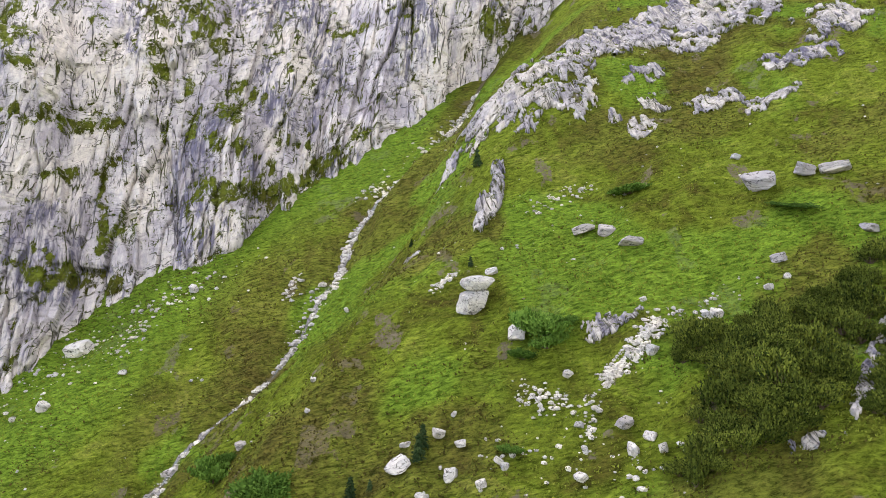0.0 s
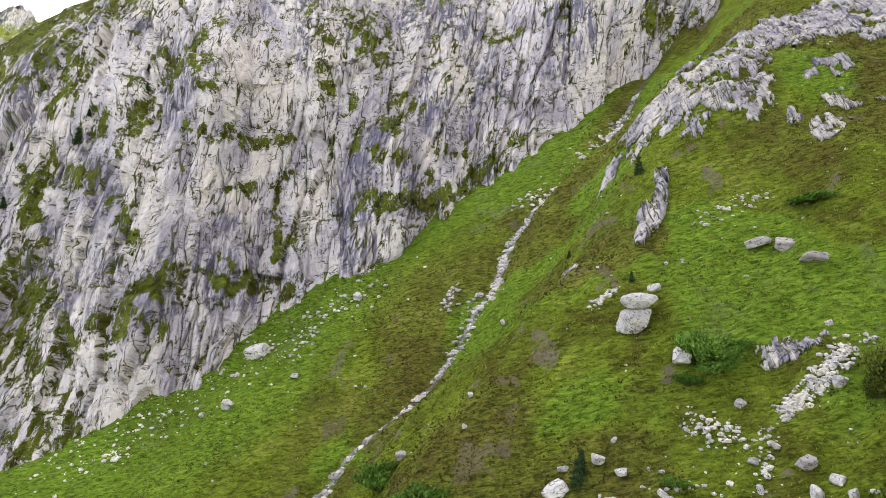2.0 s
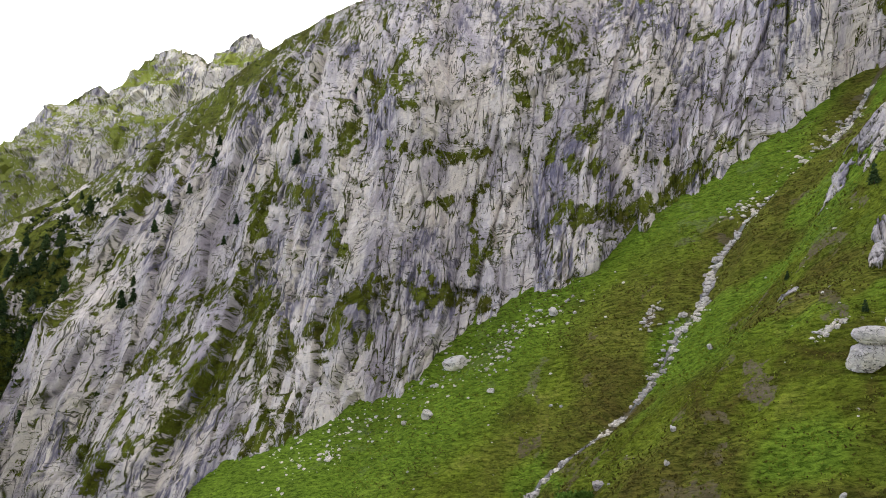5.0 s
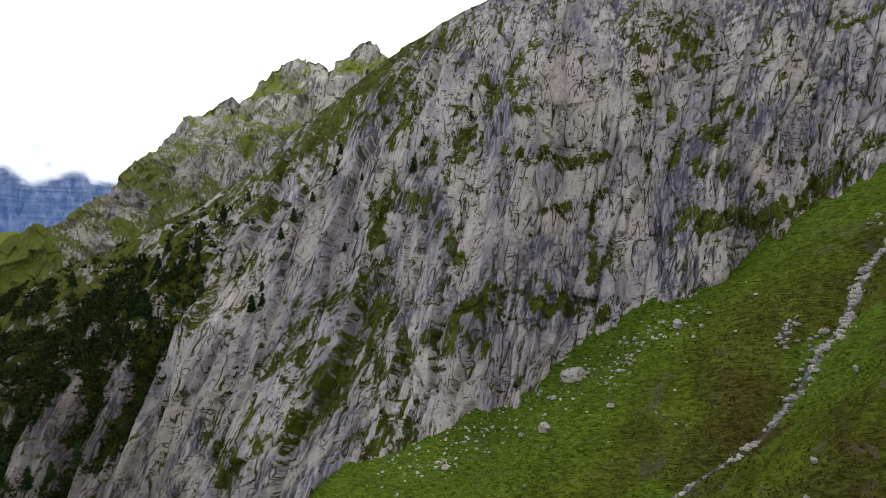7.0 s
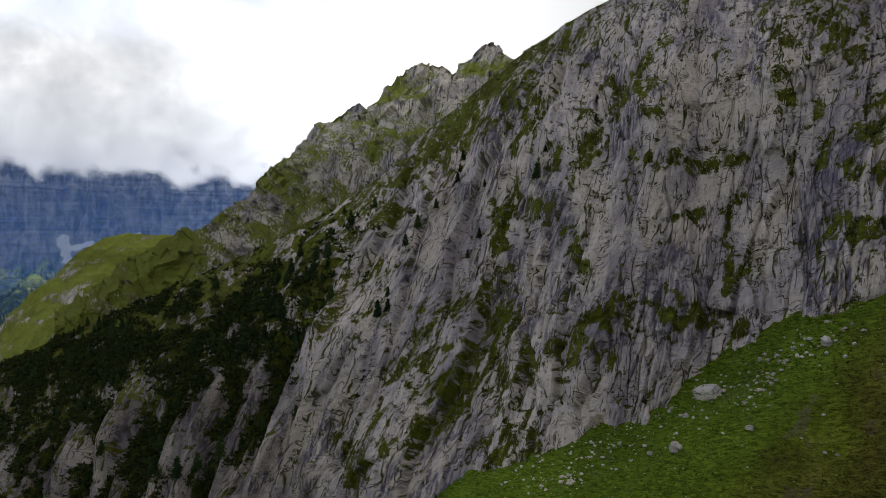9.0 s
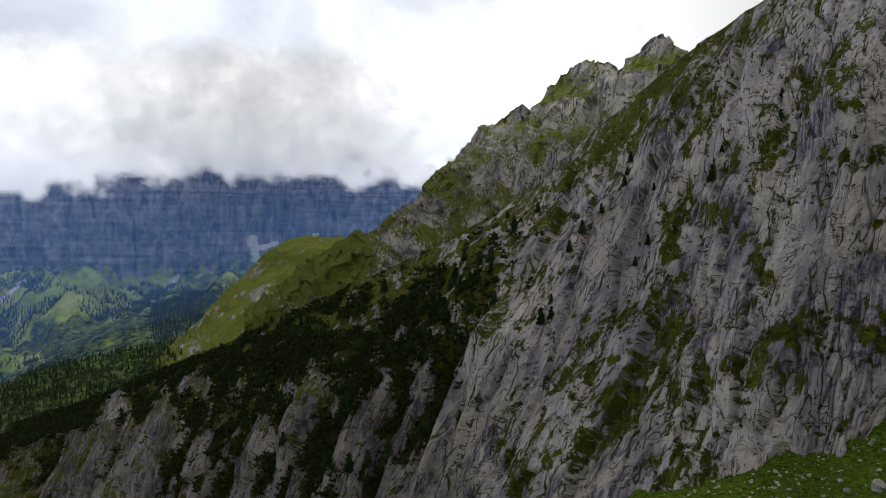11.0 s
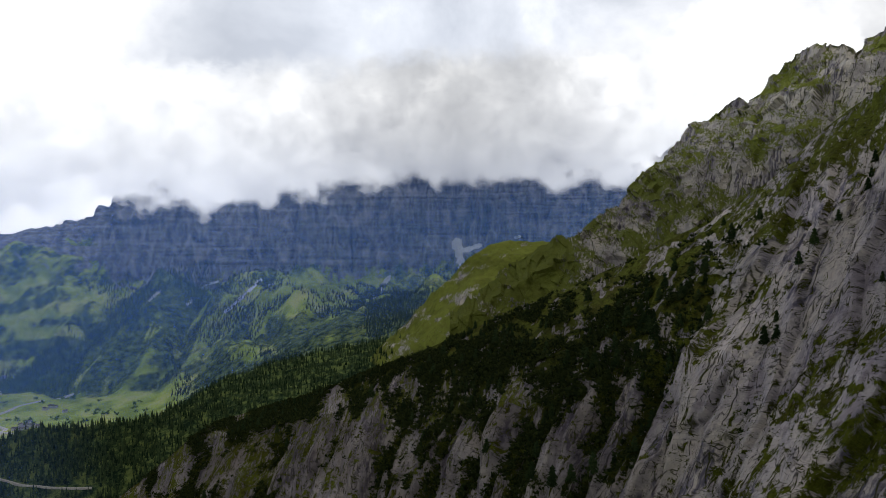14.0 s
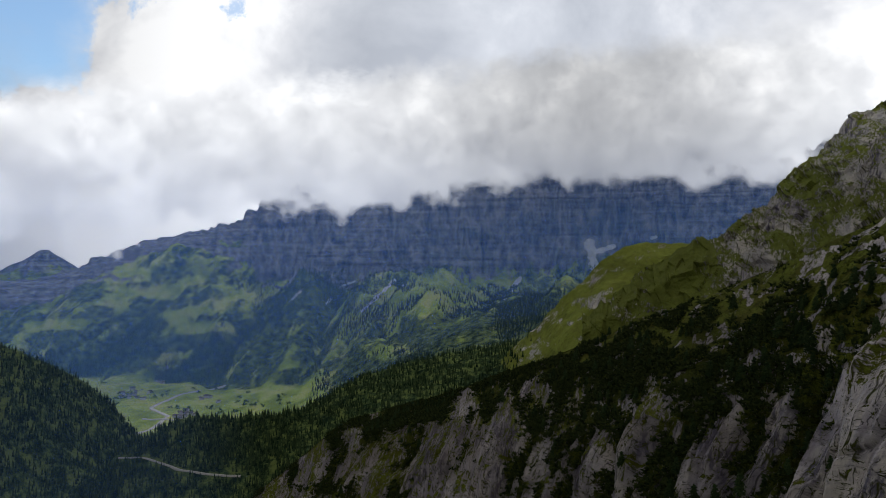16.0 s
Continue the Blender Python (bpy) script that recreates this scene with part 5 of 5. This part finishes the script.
def tube(path, radii, sides=6):
    path = np.asarray(path, float)
    V, F = [], []
    for i, (p, r) in enumerate(zip(path, radii)):
        for k in range(sides):
            a = 6.283 * k / sides
            V.append(p + np.array([np.cos(a) * r, np.sin(a) * r, 0]))
    for i in range(len(path) - 1):
        for k in range(sides):
            F.append([i * sides + k, i * sides + (k + 1) % sides, (i + 1) * sides + (k + 1) % sides, (i + 1) * sides + k])
    return np.array(V), np.array(F)


def spruce(seed, high=10.0):
    """A spruce: tapered trunk, whorls of drooping boughs with sprays of needles."""
    rng = np.random.default_rng(seed)
    root = new("spruce_tree")
    v, f = tube([(0, 0, -1.0), (0, 0, high * 0.4), (0, 0, high * 0.97)], (0.022 * high, 0.015 * high, 0.003 * high), 7)
    part("trunk", raw_mesh("trunk", v, f, BARK), BARK, root)
    C, U = [], []
    for w in range(22):
        t = (w + 0.6 * rng.random()) / 22
        z = high * (0.10 + 0.88 * t)
        reach = high * 0.17 * (1 - t) ** 0.75 * (0.75 + 0.5 * rng.random()) + 0.05 * high * (1 - t)
        for b in range(int(8 - 4 * t)):
            a = rng.random() * 6.28
            d = np.array([np.cos(a), np.sin(a), 0])
            for k in range(1, 5):
                q = k / 4
                C.append(d * reach * q + (0, 0, z - 0.35 * reach * q * q) + rng.normal(size=3) * 0.025 * high * 0.5)
                U.append(d * 0.9 + np.array([0, 0, -0.25]) + rng.normal(size=3) * 0.35)
    C.append(np.array([0, 0, high * 0.95]))
    U.append(np.array([0, 0, 1.0]))
    C, U = np.array(C), np.array(U)
    U /= np.linalg.norm(U, axis=1, keepdims=True)
    v, f = tuft_cloud(rng, C, U, 0.055 * high, 4)
    part("crown", raw_mesh("crown", v, f, SPRUCE), SPRUCE, root)
    return tagged(root, "dark green spruce standing on a rocky ledge", "tree", "spruces")


def shrub(name, seed, wide, high, mat, n, label, category, group, size):
    """A shrub of rising limbs with many small sprays of leaves."""
    rng = np.random.default_rng(seed)
    root = new(name)
    C, U, TV, TF, count = [], [], [], [], 0
    limbs = 24
    for i in range(limbs):
        a = 6.283 * i / limbs + rng.normal() * 0.3
        reach = wide / 2 * (0.35 + 0.65 * rng.random())
        top = high * (0.55 + 0.5 * rng.random()) * (1.1 - 0.5 * reach / (wide / 2))
        pts = [np.array([np.cos(a) * reach * q, np.sin(a) * reach * q, top * q ** 1.3]) for q in (0, 0.35, 0.7, 1.0)]
        v, f = tube(pts, (0.03 * high, 0.022 * high, 0.014 * high, 0.006 * high), 5)
        TV.append(v)
        TF.append(f + count)
        count += len(v)
        for _ in range(n // limbs):
            q = 0.45 + 0.58 * rng.random() ** 0.5
            spread = 0.17 * high * (0.4 + 0.6 * rng.random())
            c = np.array([np.cos(a) * reach * q, np.sin(a) * reach * q, top * q ** 1.3]) + rng.normal(size=3) * spread * (1, 1, 0.6)
            if c[2] < 0.03 * high:
                c[2] = 0.05 * high + 0.2 * high * rng.random()
            C.append(c)
            U.append(np.array([np.cos(a) * 0.5, np.sin(a) * 0.5, 0.8]) + rng.normal(size=3) * 0.4)
    C, U = np.array(C), np.array(U)
    U /= np.linalg.norm(U, axis=1, keepdims=True)
    part("branches", raw_mesh("branches", np.concatenate(TV), np.concatenate(TF), BARK), BARK, root)
    v, f = tuft_cloud(rng, C, U, size, 3)
    part("foliage", raw_mesh("foliage", v, f, mat), mat, root)
    return tagged(root, label, category, group)


def put(first, used, source, m):
    """The first use takes the source itself, later ones are copies."""
    if not used.get(source.name):
        used[source.name] = True
        source.matrix_world = m
        return source
    return copy_thing(source, m)


def build_plants():
    rng = np.random.default_rng(21)
    used = {}
    kinds = [spruce(700 + k) for k in range(4)]
    n = 0

    def stand(x, y, z, high):
        nonlocal n
        s = high / 10
        ob = put(None, used, kinds[n % 4], Matrix.LocRotScale((x, y, z - 0.3), Euler((0, 0, n * 1.3)), (s * 1.1, s * 1.1, s)))
        n += 1
        return ob

    for x, y, h in zip(*[iter(SPRUCES_SLOPE)] * 3):
        tagged(stand(x, y, float(ground_z(x, y)), h), "young spruce standing in the turf")
    for data in (SPRUCES_WALL, SPRUCES_SHELF):
        for x, y, z, h in zip(*[iter(data)] * 4):
            p = on_wall(x, y, z)
            stand(p[0], p[1] - 0.6, p[2], 1.15 * h)
    # more of them among the dwarf pines of the western shoulder
    azw = np.degrees(np.arctan2(-WALL_FLAT[:, 0], WALL_FLAT[:, 1]))
    rel = WALL_FLAT[:, 2] - soft_line(azw, SHOULDER_AZ, SHOULDER_Z, 1.0)
    pool = np.flatnonzero((azw > 55) & (azw < 103) & (rel > -70) & (rel < 45) & (WALL_COVER.reshape(-1) > 0.5) & (fbm(WALL_FLAT[:, 0] / 40, WALL_FLAT[:, 2] / 30, 0, 3, 31) > -0.1))
    for i in rng.choice(pool, 240, replace=False):
        p = WALL_FLAT[i]
        stand(p[0], p[1], p[2], 7 + 9 * rng.random())
    pines = [shrub("dwarf_pine", 800 + k, 5.6, 3.6, PINE, 1700, "dense dark green dwarf mountain pine thicket", "shrub", "dwarf pines", 0.25) for k in range(4)]
    k = 0
    for _ in range(1150):
        x, y = 50 + 75 * rng.random(), 140 + 58 * rng.random()
        edge = 52 + 0.40 * (y - 150) + 5 * float(fbm(y / 9, 0, 0, 2, 41))
        roof = 186 + 0.17 * (x - 70) + 3 * float(fbm(x / 8, 3, 0, 2, 42))
        low = 151.5 + 0.06 * (x - 56) + 1.5 * float(fbm(x / 6, 7, 0, 2, 44))
        if x < edge or y > roof or y < low or abs(x - 88 - 0.95 * (y - 155)) < 4 or (x > 92 and y < 156):
            continue
        if k > 290:
            break
        if float(fbm(x / 4.5, y / 3.5, 0, 2, 43)) < -0.45:
            continue
        s = 0.80 + 0.75 * rng.random()
        m = Matrix.LocRotScale((x, y, float(ground_z(x, y)) - 0.2), Euler((0.25, 0, rng.random() * 6.28)), (s, s, s * (0.8 + 0.5 * rng.random())))
        put(None, used, pines[k % 4], m)
        k += 1
    alders = [shrub("alder_bush", 830 + j, 6.0, 3.4, ALDER, 2200, "leafy green alder bush on the turf", "shrub", "alder bushes", 0.30) for j in range(2)]
    for j, (x, y, w, h) in enumerate(zip(*[iter(BUSHES)] * 4)):
        m = Matrix.LocRotScale((x, y, float(ground_z(x, y)) - 0.2), Euler((0.2, 0, j * 2.1)), (w / 6, w / 6, h / 3.4))
        put(None, used, alders[j % 2], m)


SPRUCES_SLOPE = (13.3, 268.4, 7, -22.7, 172.6, 6, -6.1, 174.6, 7, -5.3, 176.6, 6, 8.7, 224.9, 5, -11.5, 257.6, 5, -18, 173, 4, -27, 171, 4)
SPRUCES_WALL = (-250, 303, 625, 10.5, -315, 299, 629, 10, -325, 312, 647, 8.5, -324, 290, 614, 9, -332, 287, 602, 11, -391, 293, 621, 11.5, -410, 294, 603, 13.5, -438, 284, 580, 15,
                -421, 288, 582, 10, -337, 279, 592, 11.5, -436, 250, 542, 18, -448, 251, 547, 17, -461, 279, 570, 14, -460, 270, 563, 14, -285, 291, 595, 7.5, -287, 283, 585, 7.5,
                -339, 265, 547, 13, -228, 327, 666, 6.5, -228, 317, 652, 6, -441, 304, 618, 8.5, -450, 232, 521, 17, -442, 237, 532, 15)
SPRUCES_SHELF = (-430, 200, 459, 17, -440, 195, 449, 17, -333, 267, 552, 10, -373, 231, 488, 10, -397, 232, 491, 13, -291, 302, 625, 6.5, -336, 273, 559, 8, -448, 275, 563, 12,
                 -464, 230, 523, 15, -249, 311, 640, 6, -455, 255, 552, 15, -320, 302, 637, 7.5, -469, 248, 549, 18, -543, 253, 561, 17, -637, 205, 515, 15, -657, 177, 492, 16,
                 -690, 158, 477, 16, -459, 178, 445, 17, -445, 185, 445, 17, -511, 166, 447, 16, -741, 104, 449, 17, -472, 226, 517, 15, -414, 280, 575, 11, -426, 249, 538, 11)
BUSHES = (28, 196, 12, 6.5, 21.3, 192, 7.5, 3.2, 28, 192, 4, 2, 31.7, 194.5, 4, 2.2, -64.9, 200, 6, 4, -62, 204, 5, 3, -44.5, 175, 7, 3.5, 16, 171.3, 5, 2.6, 63.3, 239.6, 6, 1.8, 107.5, 217, 10, 1.8,
          24, 198, 6, 4, 34, 197, 5, 3.4)
build_plants()
build_tussocks()
red_bush = shrub("red_bush", 861, 2.6, 1.2, RUSTY, 420, "small rust-red bush at the thicket's edge", "shrub", "", 0.24)
red_bush.matrix_world = Matrix.LocRotScale((61, 158.0, float(ground_z(61, 158.0)) - 0.1), Euler((0.3, 0, 0)), (1, 1, 1))


def dead_branches(x, y, seed):
    """Bleached dead boughs lying over the thicket."""
    rng = np.random.default_rng(seed)
    V, F, count = [], [], 0
    for i in range(16):
        a = rng.normal() * 0.8
        start = rng.normal(size=3) * (0.5, 0.4, 0.15)
        reach = 1.2 + 2.2 * rng.random()
        pts = [start + np.array([np.cos(a) * reach * q, 0.4 * np.sin(a) * reach * q, 0.5 * q + 0.35 * np.sin(a) * reach * q]) + rng.normal(size=3) * 0.08 for q in (0, 0.35, 0.7, 1.0)]
        v, f = tube(pts, (0.09, 0.07, 0.05, 0.02), 5)
        V.append(v)
        F.append(f + count)
        count += len(v)
    ob = new("dead_branches", raw_mesh("dead_branches", np.concatenate(V), np.concatenate(F), DEAD_WOOD))
    ob.matrix_world = pose(x, y, float(ground_z(x, y)) + 2.4)
    return tagged(ob, "bleached dead boughs lying on dwarf pines", "dead wood")


for k, (x, y) in enumerate(((75.5, 163), (83, 169), (88, 171))):
    dead_branches(x, y, 40 + k)


def low_clumps(name, places, sizes, mat, label, category, seed, tall=0.75):
    """Low rounded shrubs too many to count: each a handful of sprays."""
    rng = np.random.default_rng(seed)
    C, U, S = [], [], []
    for p, s in zip(places, sizes):
        k = 9
        d = rng.normal(size=(k, 3))
        d[:, 2] = np.abs(d[:, 2])
        d /= np.linalg.norm(d, axis=1, keepdims=True)
        C.append(p + d * s * (0.5, 0.5, 0.5 * tall))
        U.append(d)
        S.append(np.full(k, s * 0.42))
    C, U, S = np.concatenate(C), np.concatenate(U), np.concatenate(S)
    v, f = tuft_cloud(rng, C, U, S[:, None], 4)
    return tagged(new(name, raw_mesh(name, v, f, mat)), label, category, kind="stuff")


def conifers(name, places, highs, label, seed):
    """A far wood: slim two-tiered conifers."""
    rng = np.random.default_rng(seed)
    n = len(places)
    V, F = [], []
    sides = 5
    ang = 6.283 * np.arange(sides) / sides
    for lo, hi, r in ((0.02, 0.62, 0.17), (0.38, 1.0, 0.10)):
        a = ang[None, :] + rng.random((n, 1)) * 6.28
        rad = r * highs[:, None] * (0.75 + 0.5 * rng.random((n, sides)))
        ring = np.stack([places[:, None, 0] + np.cos(a) * rad, places[:, None, 1] + np.sin(a) * rad, places[:, None, 2] + highs[:, None] * (lo + 0.08 * rng.random((n, sides)))], -1)
        tip = places + np.stack([0 * highs, 0 * highs, highs * hi], 1)
        block = np.concatenate([tip[:, None], ring], 1)
        base = len(V) and sum(len(v) for v in V)
        idx = base + np.arange(n)[:, None] * (sides + 1)
        V.append(block.reshape(-1, 3))
        for k in range(sides):
            F.append(np.column_stack([idx, idx + 1 + k, idx + 1 + (k + 1) % sides]))
    return tagged(new(name, raw_mesh(name, np.concatenate(V), np.concatenate(F), FIR_FAR)), label, "forest", kind="stuff")


def pick(rng, P, n, weight):
    q, w = P.reshape(-1, 3), np.clip(weight.reshape(-1), 0, None)
    cell = np.ones(len(q))
    i = rng.choice(len(q), n, replace=False, p=(w * cell) / (w * cell).sum())
    return q[i] + rng.normal(size=(n, 3)) * (2.2, 2.2, 0.0)


def build_woods():
    rng = np.random.default_rng(55)
    azw = np.degrees(np.arctan2(-WALL_P[..., 0], WALL_P[..., 1]))
    rel = WALL_P[..., 2] - soft_line(azw, SHOULDER_AZ, SHOULDER_Z, 1.0)
    clump = fbm(WALL_P[..., 0] / 26, WALL_P[..., 2] / 16, WALL_P[..., 1] / 26, 4, 71)
    w = np.clip(WALL_COVER, 0, 1) * smooth(clump + 0.6 * smooth(rel, 45, 0), -0.15, 0.45) * smooth(rel, 70, 20) * smooth(rel, -110, -50) * (0.15 + 0.85 * smooth(azw, 56, 68))
    places = pick(rng, WALL_P, 17000, w)
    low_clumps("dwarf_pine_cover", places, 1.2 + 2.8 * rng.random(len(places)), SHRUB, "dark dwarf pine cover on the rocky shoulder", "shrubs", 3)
    w = smooth(WALL_TURF, 0.5, 0.8) * smooth(azw, 70, 60)
    places = pick(rng, WALL_P, 1200, w)
    low_clumps("ledge_shrubs", places, 0.6 + 1.2 * rng.random(len(places)), PINE, "low green shrubs on the turf ledges", "shrubs", 4)
    places = pick(rng, SPUR_P, 12000, np.ones(SPUR_P.shape[:2]))
    azs, ds = np.degrees(np.arctan2(-places[:, 0], places[:, 1])), np.hypot(places[:, 0], places[:, 1])
    road_d = np.interp(azs, (102.5, 104.35, 106.83, 109.03, 111.18), (992, 1000, 1018, 1052, 1092))
    places = places[~((azs > 102) & (azs < 111.6) & (ds > road_d - 9) & (ds < road_d + 5))]
    conifers("spur_forest", places, 7 + 6 * rng.random(len(places)), "dense dark conifer wood on the spur", 61)
    places = pick(rng, FLANK_P, 8000, np.ones(FLANK_P.shape[:2]))
    conifers("flank_forest", places, 7 + 6 * rng.random(len(places)), "dark conifer wood on the shaded valley flank", 62)
    azh = np.degrees(np.arctan2(-HILL_P[..., 0], HILL_P[..., 1]))
    places = pick(rng, HILL_P, 900, smooth(azh, 79, 84))
    conifers("hill_forest", places, 7 + 6 * rng.random(len(places)), "conifers climbing the green hill's edge", 63)
    azf = np.degrees(np.arctan2(-FAR_P[..., 0], FAR_P[..., 1]))
    rf = np.hypot(FAR_P[..., 0], FAR_P[..., 1])
    w = smooth(FAR_P[..., 2], 560, 420) * (rf < 2900) * smooth(fbm(FAR_P[..., 0] / 160, FAR_P[..., 1] / 160, 0, 4, 72), -0.15, 0.2)
    w = w * (1 - smooth(azf, 96, 98) * (rf < soft_line(azf, FAR_AZ, FAR[1][0], 2.0))) * (1 - np.exp(-(((azf - 88) / 4) ** 2 + ((rf - 1900) / 350) ** 2)))
    places = pick(rng, FAR_P, 22000, w)
    conifers("far_forest", places, 8 + 8 * rng.random(len(places)), "far conifer woods on the valley side", 64)


build_woods()


# ---------------------------------------------------------------- valley: roads and houses
def on_grid(P, az, dist):
    """The place on a landform nearest to a bearing and distance."""
    flat = P.reshape(-1, 3)
    a = radians(az)
    i = np.argmin((flat[:, 0] + math.sin(a) * dist) ** 2 + (flat[:, 1] - math.cos(a) * dist) ** 2)
    return flat[i]


def road_on(name, P, keys, half, label, lift=1.2):
    """A pale road laid over a landform; keys: bearing, distance."""
    keys = np.array(keys, float)
    t = np.linspace(0, len(keys) - 1, 60)
    az = np.interp(t, np.arange(len(keys)), keys[:, 0])
    di = np.interp(t, np.arange(len(keys)), keys[:, 1])
    mid = polar(az, di, 0 * az)
    near = np.array([on_grid(P, a, d)[2] for a, d in zip(az, di)])
    near = np.convolve(np.pad(near, 3, mode="edge"), np.ones(7) / 7, "valid")
    run = np.gradient(mid[:, :2], axis=0)
    side = np.column_stack([-run[:, 1], run[:, 0]]) / (np.linalg.norm(run, axis=1)[:, None] + 1e-9)
    rows = [np.column_stack([mid[:, :2] + side * s * half, near + lift]) for s in (-1, -0.3, 0.3, 1)]
    rows = [rows[0] - (0, 0, 4)] + rows + [rows[-1] - (0, 0, 4)]
    return tagged(grid_object(name, np.array(rows), GRAVEL), label, "road", kind="structure")


road_on("road", SPUR_P, ((111.18, 1092), (109.03, 1052), (106.83, 1018), (104.35, 1000), (102.5, 992)), 1.1, "pale mountain road cut into the wooded spur", 1.6)
road_on("road", FAR_P, ((112.5, 1750), (109.5, 1850), (108.2, 1980), (109.5, 2100), (107.5, 2250), (104.0, 2330)), 5.0, "pale road winding over the valley meadows", 1.5)
road_on("road", FAR_P, ((106.2, 1850), (107.6, 1930), (110.0, 1980)), 4.0, "pale farm road between valley meadows", 1.5)


def house_kind(seed):
    rng = np.random.default_rng(seed)
    w, l, h = 8 + 3 * rng.random(), 10 + 5 * rng.random(), 5 + 2 * rng.random()
    root = new("house")
    bm = bmesh.new()
    bmesh.ops.create_cube(bm, size=1.0, matrix=Matrix.Diagonal((w, l, h + 2, 1)))
    bmesh.ops.translate(bm, vec=(0, 0, h / 2 - 1), verts=bm.verts)
    part("wall", bm, PLASTER, root)
    bm = bmesh.new()
    e, k = 0.8, 0.45
    sec = [(-w / 2 - e, h - e * k), (0, h + w / 2 * k), (w / 2 + e, h - e * k), (w / 2 + e, h - e * k + 0.4), (0, h + w / 2 * k + 0.45), (-w / 2 - e, h - e * k + 0.4)]
    a = [bm.verts.new((x, -l / 2 - e, z)) for x, z in sec]
    b = [bm.verts.new((x, l / 2 + e, z)) for x, z in sec]
    for i in range(6):
        bm.faces.new((a[i], a[(i + 1) % 6], b[(i + 1) % 6], b[i]))
    bm.faces.new(a[::-1])
    bm.faces.new(b)
    part("roof", bm, ROOF, root)
    bm = bmesh.new()
    for x in (-w / 4, w / 4):
        for y in (-l / 2 - 0.03, l / 2 + 0.03):
            bmesh.ops.create_cube(bm, size=1.0, matrix=Matrix.Translation((x, y, h * 0.5)) @ Matrix.Diagonal((1.1, 0.08, 1.4, 1)))
    part("windows", bm, ROOF, root)
    return tagged(root, "small plastered farmhouse with a dark pitched roof", "house", "village houses")


def build_village():
    rng = np.random.default_rng(31)
    kinds, used = [house_kind(60 + k) for k in range(3)], {}
    n = 0
    for az0, d0, count in ((107.2, 1950, 12), (111.0, 2300, 12), (108.5, 2500, 5), (105.5, 2150, 4)):
        for _ in range(count):
            p = on_grid(FAR_P, az0 + rng.normal() * 0.5, d0 + rng.normal() * 45)
            m = Matrix.LocRotScale(Vector(p), Euler((0, 0, rng.random() * 3)), None)
            put(None, used, kinds[n % 3], m)
            n += 1
    places = np.array([on_grid(FAR_P, 99 + 14 * rng.random(), 1650 + 1000 * rng.random()) for _ in range(260)])
    keep = fbm(places[:, 0] / 120, places[:, 1] / 120, 0, 2, 91) > 0.0
    low_clumps("meadow_trees", places[keep] + (0, 0, 2), 5 + 4 * rng.random(int(keep.sum())), ALDER, "round broadleaf trees among the valley meadows", "trees", 17, 1.2)


build_village()
